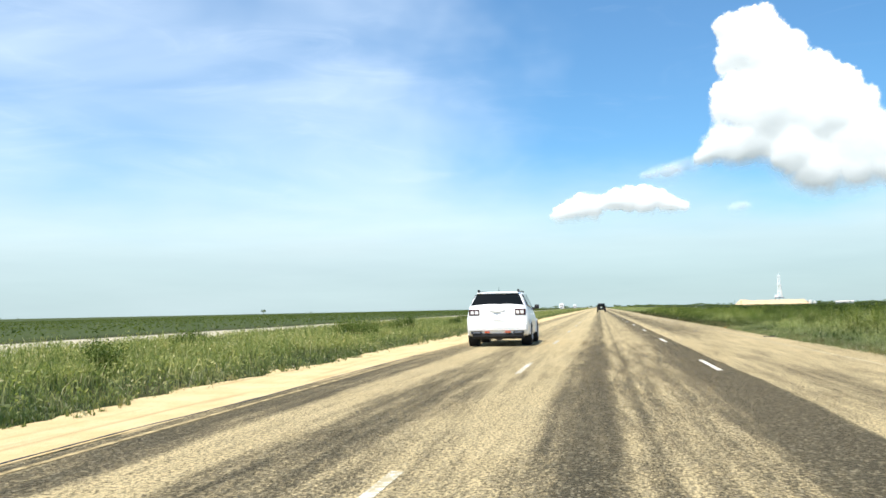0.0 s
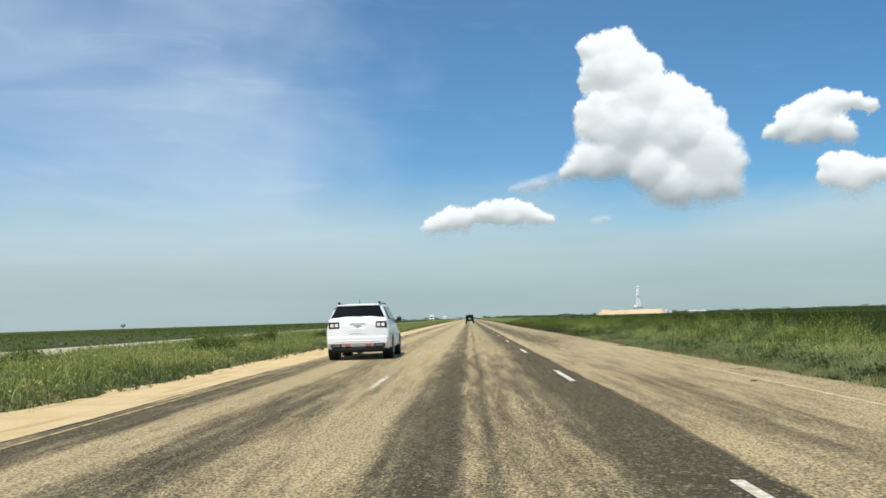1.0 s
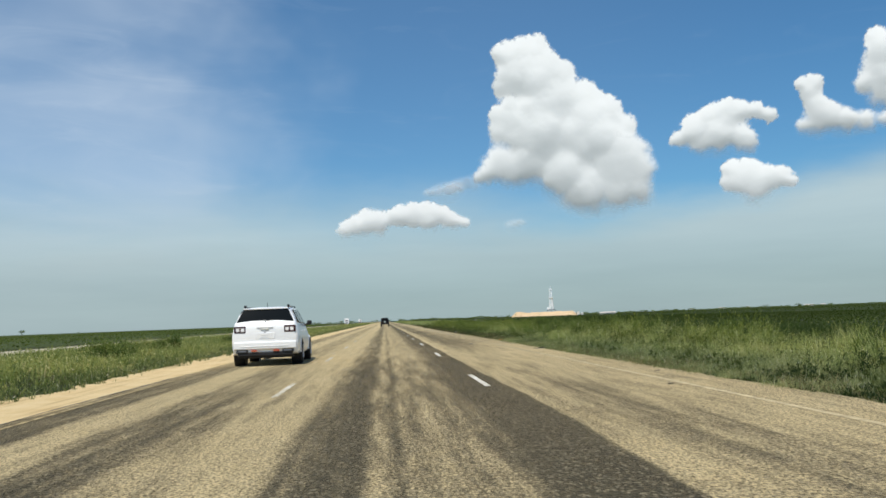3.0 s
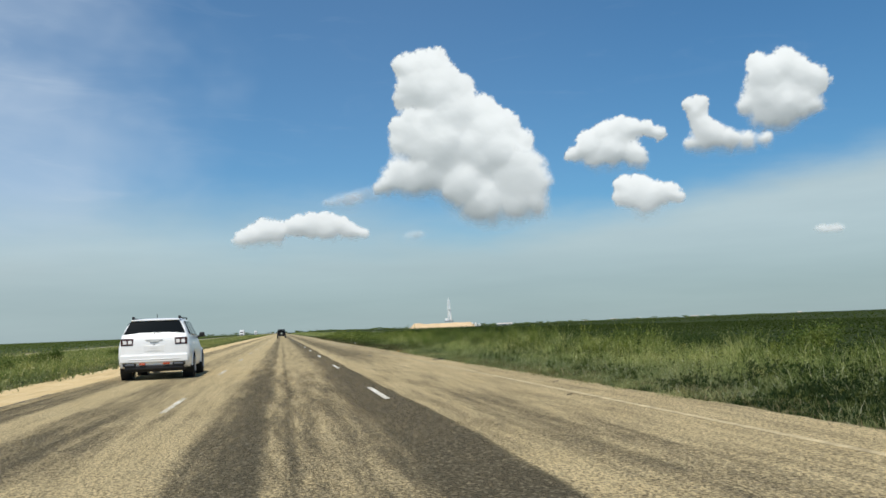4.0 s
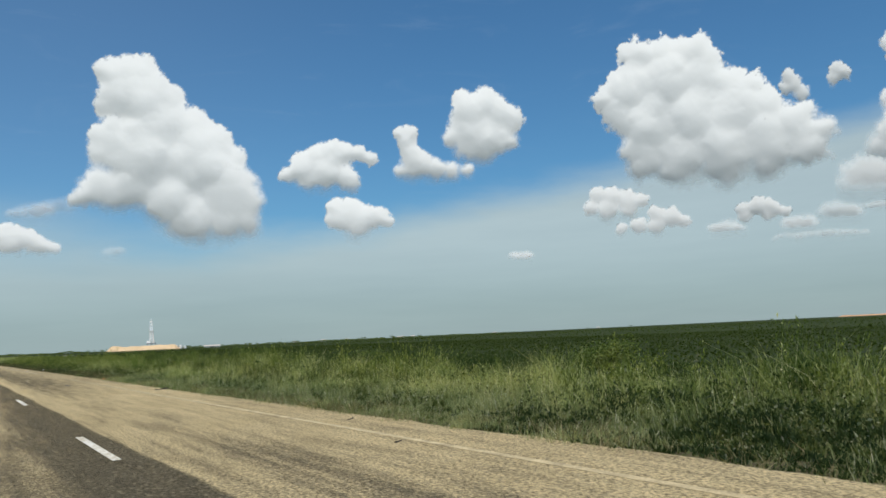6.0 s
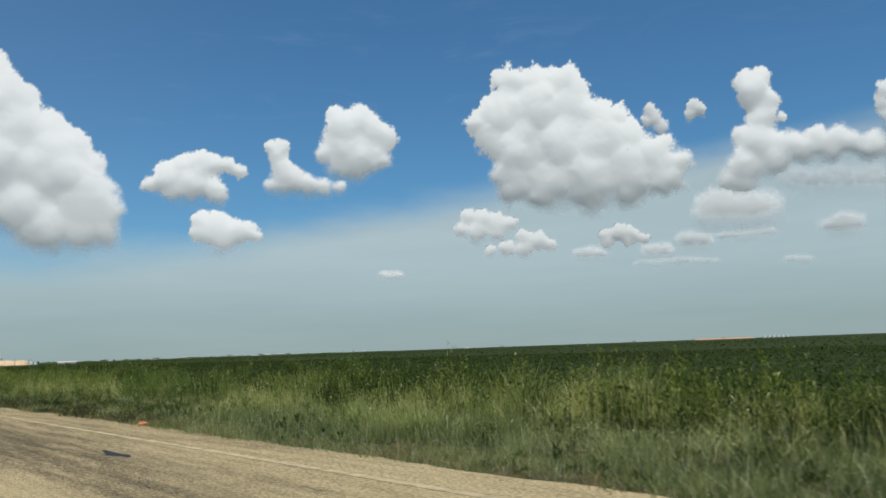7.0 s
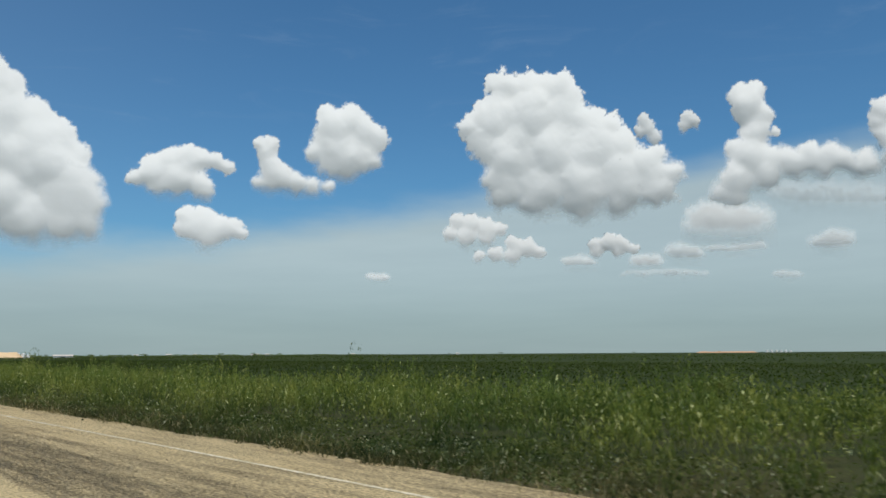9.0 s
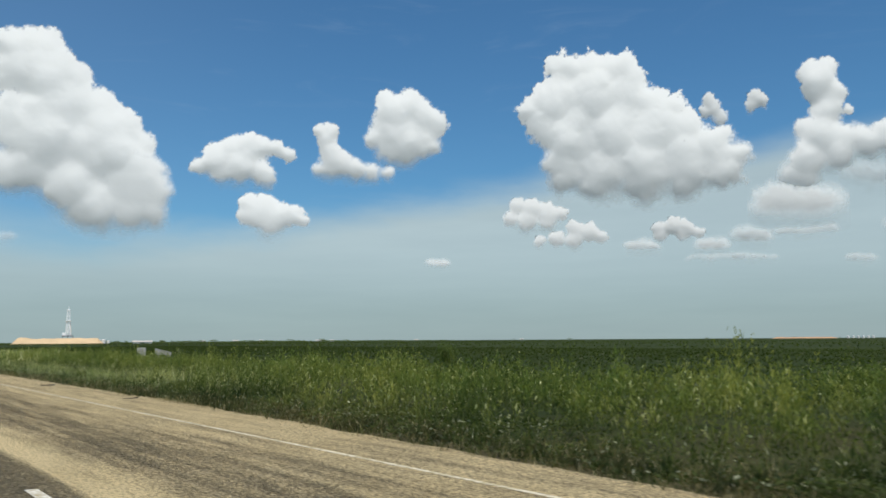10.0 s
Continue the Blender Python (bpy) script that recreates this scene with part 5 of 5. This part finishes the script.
cloud([(-27.58, 13.65, 0.47), (-28.31, 13.64, 0.61), (-28, 12.81, 0.72), (-28.31, 11.98, 0.9), (-28.92, 11.42, 0.97), (-29.93, 11.06, 0.82), (-30.98, 10.88, 0.68), (-32.07, 10.91, 0.53), (-27.59, 11.03, 0.54), (-28.39, 11.03, 0.65)], small, 7, floor=[(-26.27, 10.42), (-32.83, 10.01)], dense=0.95)
cloud([(-43, 17.6, 0.58), (-43.96, 17.65, 0.97), (-45.41, 17.54, 1.04), (-46.82, 17.41, 1), (-47.89, 17.62, 0.72), (-48.32, 16.7, 0.86), (-42.32, 15.98, 0.8), (-41.35, 14.9, 0.81), (-43.27, 15.41, 1.53), (-45.57, 15.54, 1.89), (-47.84, 15.45, 1.52), (-49.7, 15, 1.19), (-51.12, 15.04, 0.65), (-42.49, 13.77, 1.4), (-44.57, 12.99, 1.91), (-47.04, 13.29, 2.05), (-49.66, 13.37, 1.74), (-51.69, 13.45, 1.16), (-53.28, 12.09, 1.3), (-54.7, 11.65, 0.79), (-43.98, 11.34, 1.56), (-46.24, 11.1, 1.77), (-48.85, 11.02, 1.91), (-51.43, 11.1, 1.75), (-53.58, 10.45, 1.2), (-43.58, 10.23, 0.89), (-45.84, 9.89, 1.22), (-48.82, 9.65, 1.25), (-51.39, 9.71, 1.1), (-54.47, 10.22, 0.72)], big, 8, floor=[(-42.43, 9.06), (-45.82, 8.77), (-47.67, 8.43), (-51.36, 8.68), (-55.47, 8.8)], rough=1.5)
cloud([(-53.02, 14.89, 0.5), (-53.44, 14.39, 0.54), (-53.78, 13.73, 0.47), (-52.71, 14.3, 0.43)], torn, 9, dense=0.85, rough=1.6)
cloud([(-55.69, 14.88, 0.42), (-56.17, 14.59, 0.49), (-55.63, 14.28, 0.43)], torn, 10, dense=0.85, rough=1.6)
cloud([(-40.54, 8.85, 0.6), (-41.48, 8.58, 0.67), (-42.61, 8.38, 0.67), (-43.55, 8.14, 0.52), (-40.16, 7.85, 0.6), (-41.29, 7.65, 0.75), (-42.6, 7.56, 0.67)], thin, 11, floor=[(-39.21, 6.84), (-44.1, 6.94)], dense=0.9)
cloud([(-44.29, 7.24, 0.6), (-45.22, 6.92, 0.67), (-45.96, 6.54, 0.48), (-43.15, 6.51, 0.6), (-42.03, 6.33, 0.52), (-44.27, 6.3, 0.6)], thin, 12, floor=[(-40.7, 5.71), (-46.69, 5.78)], dense=0.85)
cloud([(-59.06, 16.1, 0.66), (-60.11, 16.17, 0.62), (-59.53, 15.18, 1.12), (-60.37, 14.74, 0.77), (-59.96, 13.72, 0.98), (-61.15, 13.6, 0.31), (-58.58, 12.79, 0.64), (-59.52, 12.17, 1.27), (-60.71, 12.06, 0.98), (-61.89, 11.95, 0.7), (-62.92, 12.38, 0.55), (-63.03, 11.67, 0.9), (-64.2, 11.9, 0.89), (-64.97, 11.47, 0.82), (-66.1, 11.69, 0.61), (-66.36, 10.98, 0.68), (-65.72, 10.81, 0.61), (-67.4, 14.23, 0.86), (-68.16, 14.12, 0.73), (-66.87, 13.46, 0.54), (-67.59, 12.7, 0.93), (-68.67, 12.89, 0.99), (-69.54, 12.44, 1.15), (-68.25, 11.44, 1.26), (-69.43, 11.13, 1.32), (-58.74, 10.81, 1.21), (-60.47, 11.02, 1.13), (-57.72, 9.98, 0.79), (-58.61, 9.67, 0.79), (-62.17, 11.16, 0.77), (-63.81, 11, 0.69)], big, 13, floor=[(-56.35, 8.81), (-60.5, 8.68), (-61.27, 10.25), (-63.11, 10.44), (-67.21, 9.9), (-70.46, 9.35)])
cloud([(-56.54, 8.98, 0.51), (-57.39, 8.56, 0.72), (-58.58, 8.13, 0.86), (-59.62, 8.24, 0.78), (-57.52, 7.65, 0.86), (-59.23, 7.48, 0.64), (-56.13, 7.91, 0.65)], thin, 14, floor=[(-55.01, 6.99), (-60.54, 6.76)], dense=0.7)
cloud([(-56.75, 6.5, 0.25), (-57.97, 6.48, 0.29), (-59.17, 6.48, 0.29), (-59.93, 6.58, 0.25), (-57.38, 6.51, 0.25), (-58.59, 6.48, 0.25)], thin, 15, dense=0.45)
cloud([(-62.38, 9.38, 0.7), (-64.02, 9.38, 0.83), (-65.6, 9.11, 0.82), (-67.13, 8.76, 0.81), (-61.41, 9.81, 0.63)], thin, 16, floor=[(-60.33, 8.73), (-67.97, 7.87)], dense=0.3)
cloud([(-49.67, 7.12, 0.44), (-50.58, 7.16, 0.66), (-51.48, 6.99, 0.59), (-52.2, 6.75, 0.4), (-49.83, 6.56, 0.44), (-51.1, 6.49, 0.44)], thin, 17, floor=[(-48.72, 6.03), (-52.89, 5.99)], dense=0.8)
cloud([(-47.98, 5.98, 0.3), (-48.54, 6.04, 0.41), (-49.27, 5.87, 0.3)], thin, 18, floor=[(-47.24, 5.55), (-49.8, 5.49)], dense=0.65)
cloud([(-52.88, 5.92, 0.44), (-52.34, 5.79, 0.33), (-53.41, 5.79, 0.33)], thin, 19, floor=[(-51.61, 5.44), (-54.11, 5.37)], dense=0.6)
cloud([(-54.67, 6.41, 0.43), (-55.38, 6.38, 0.51), (-56.06, 6.17, 0.32)], thin, 20, floor=[(-53.77, 5.71), (-56.56, 5.62)], dense=0.5)
cloud([(-51.6, 5.08, 0.18), (-52.32, 5.1, 0.22), (-52.93, 5.08, 0.22), (-53.57, 5.1, 0.22), (-54.2, 5.08, 0.22), (-54.8, 5.1, 0.25), (-55.42, 5.04, 0.22), (-56.01, 4.99, 0.22), (-56.53, 4.94, 0.18)], thin, 21, dense=0.35)
cloud([(-63.88, 6.74, 0.48), (-64.51, 6.81, 0.48), (-63.24, 6.61, 0.34), (-64.18, 6.42, 0.48)], thin, 22, floor=[(-62.57, 6.02), (-65.08, 5.92)], dense=0.5)
cloud([(-60.88, 4.74, 0.21), (-61.44, 4.72, 0.24), (-61.95, 4.63, 0.21)], thin, 23, dense=0.4)
cloud([(-34.84, 5.04, 0.25), (-35.44, 5.06, 0.32), (-35.89, 4.92, 0.21)], thin, 24, floor=[(-34.33, 4.84), (-36.3, 4.68)], dense=0.7)
cloud([(-8.66, 6.13, 0.26), (-9.23, 6.22, 0.26)], thin, 25, dense=0.3)
cloud([(-5.57, 8.96, 0.37), (-6.13, 9.02, 0.45), (-5.11, 8.67, 0.34)], thin, 26, dense=0.2)
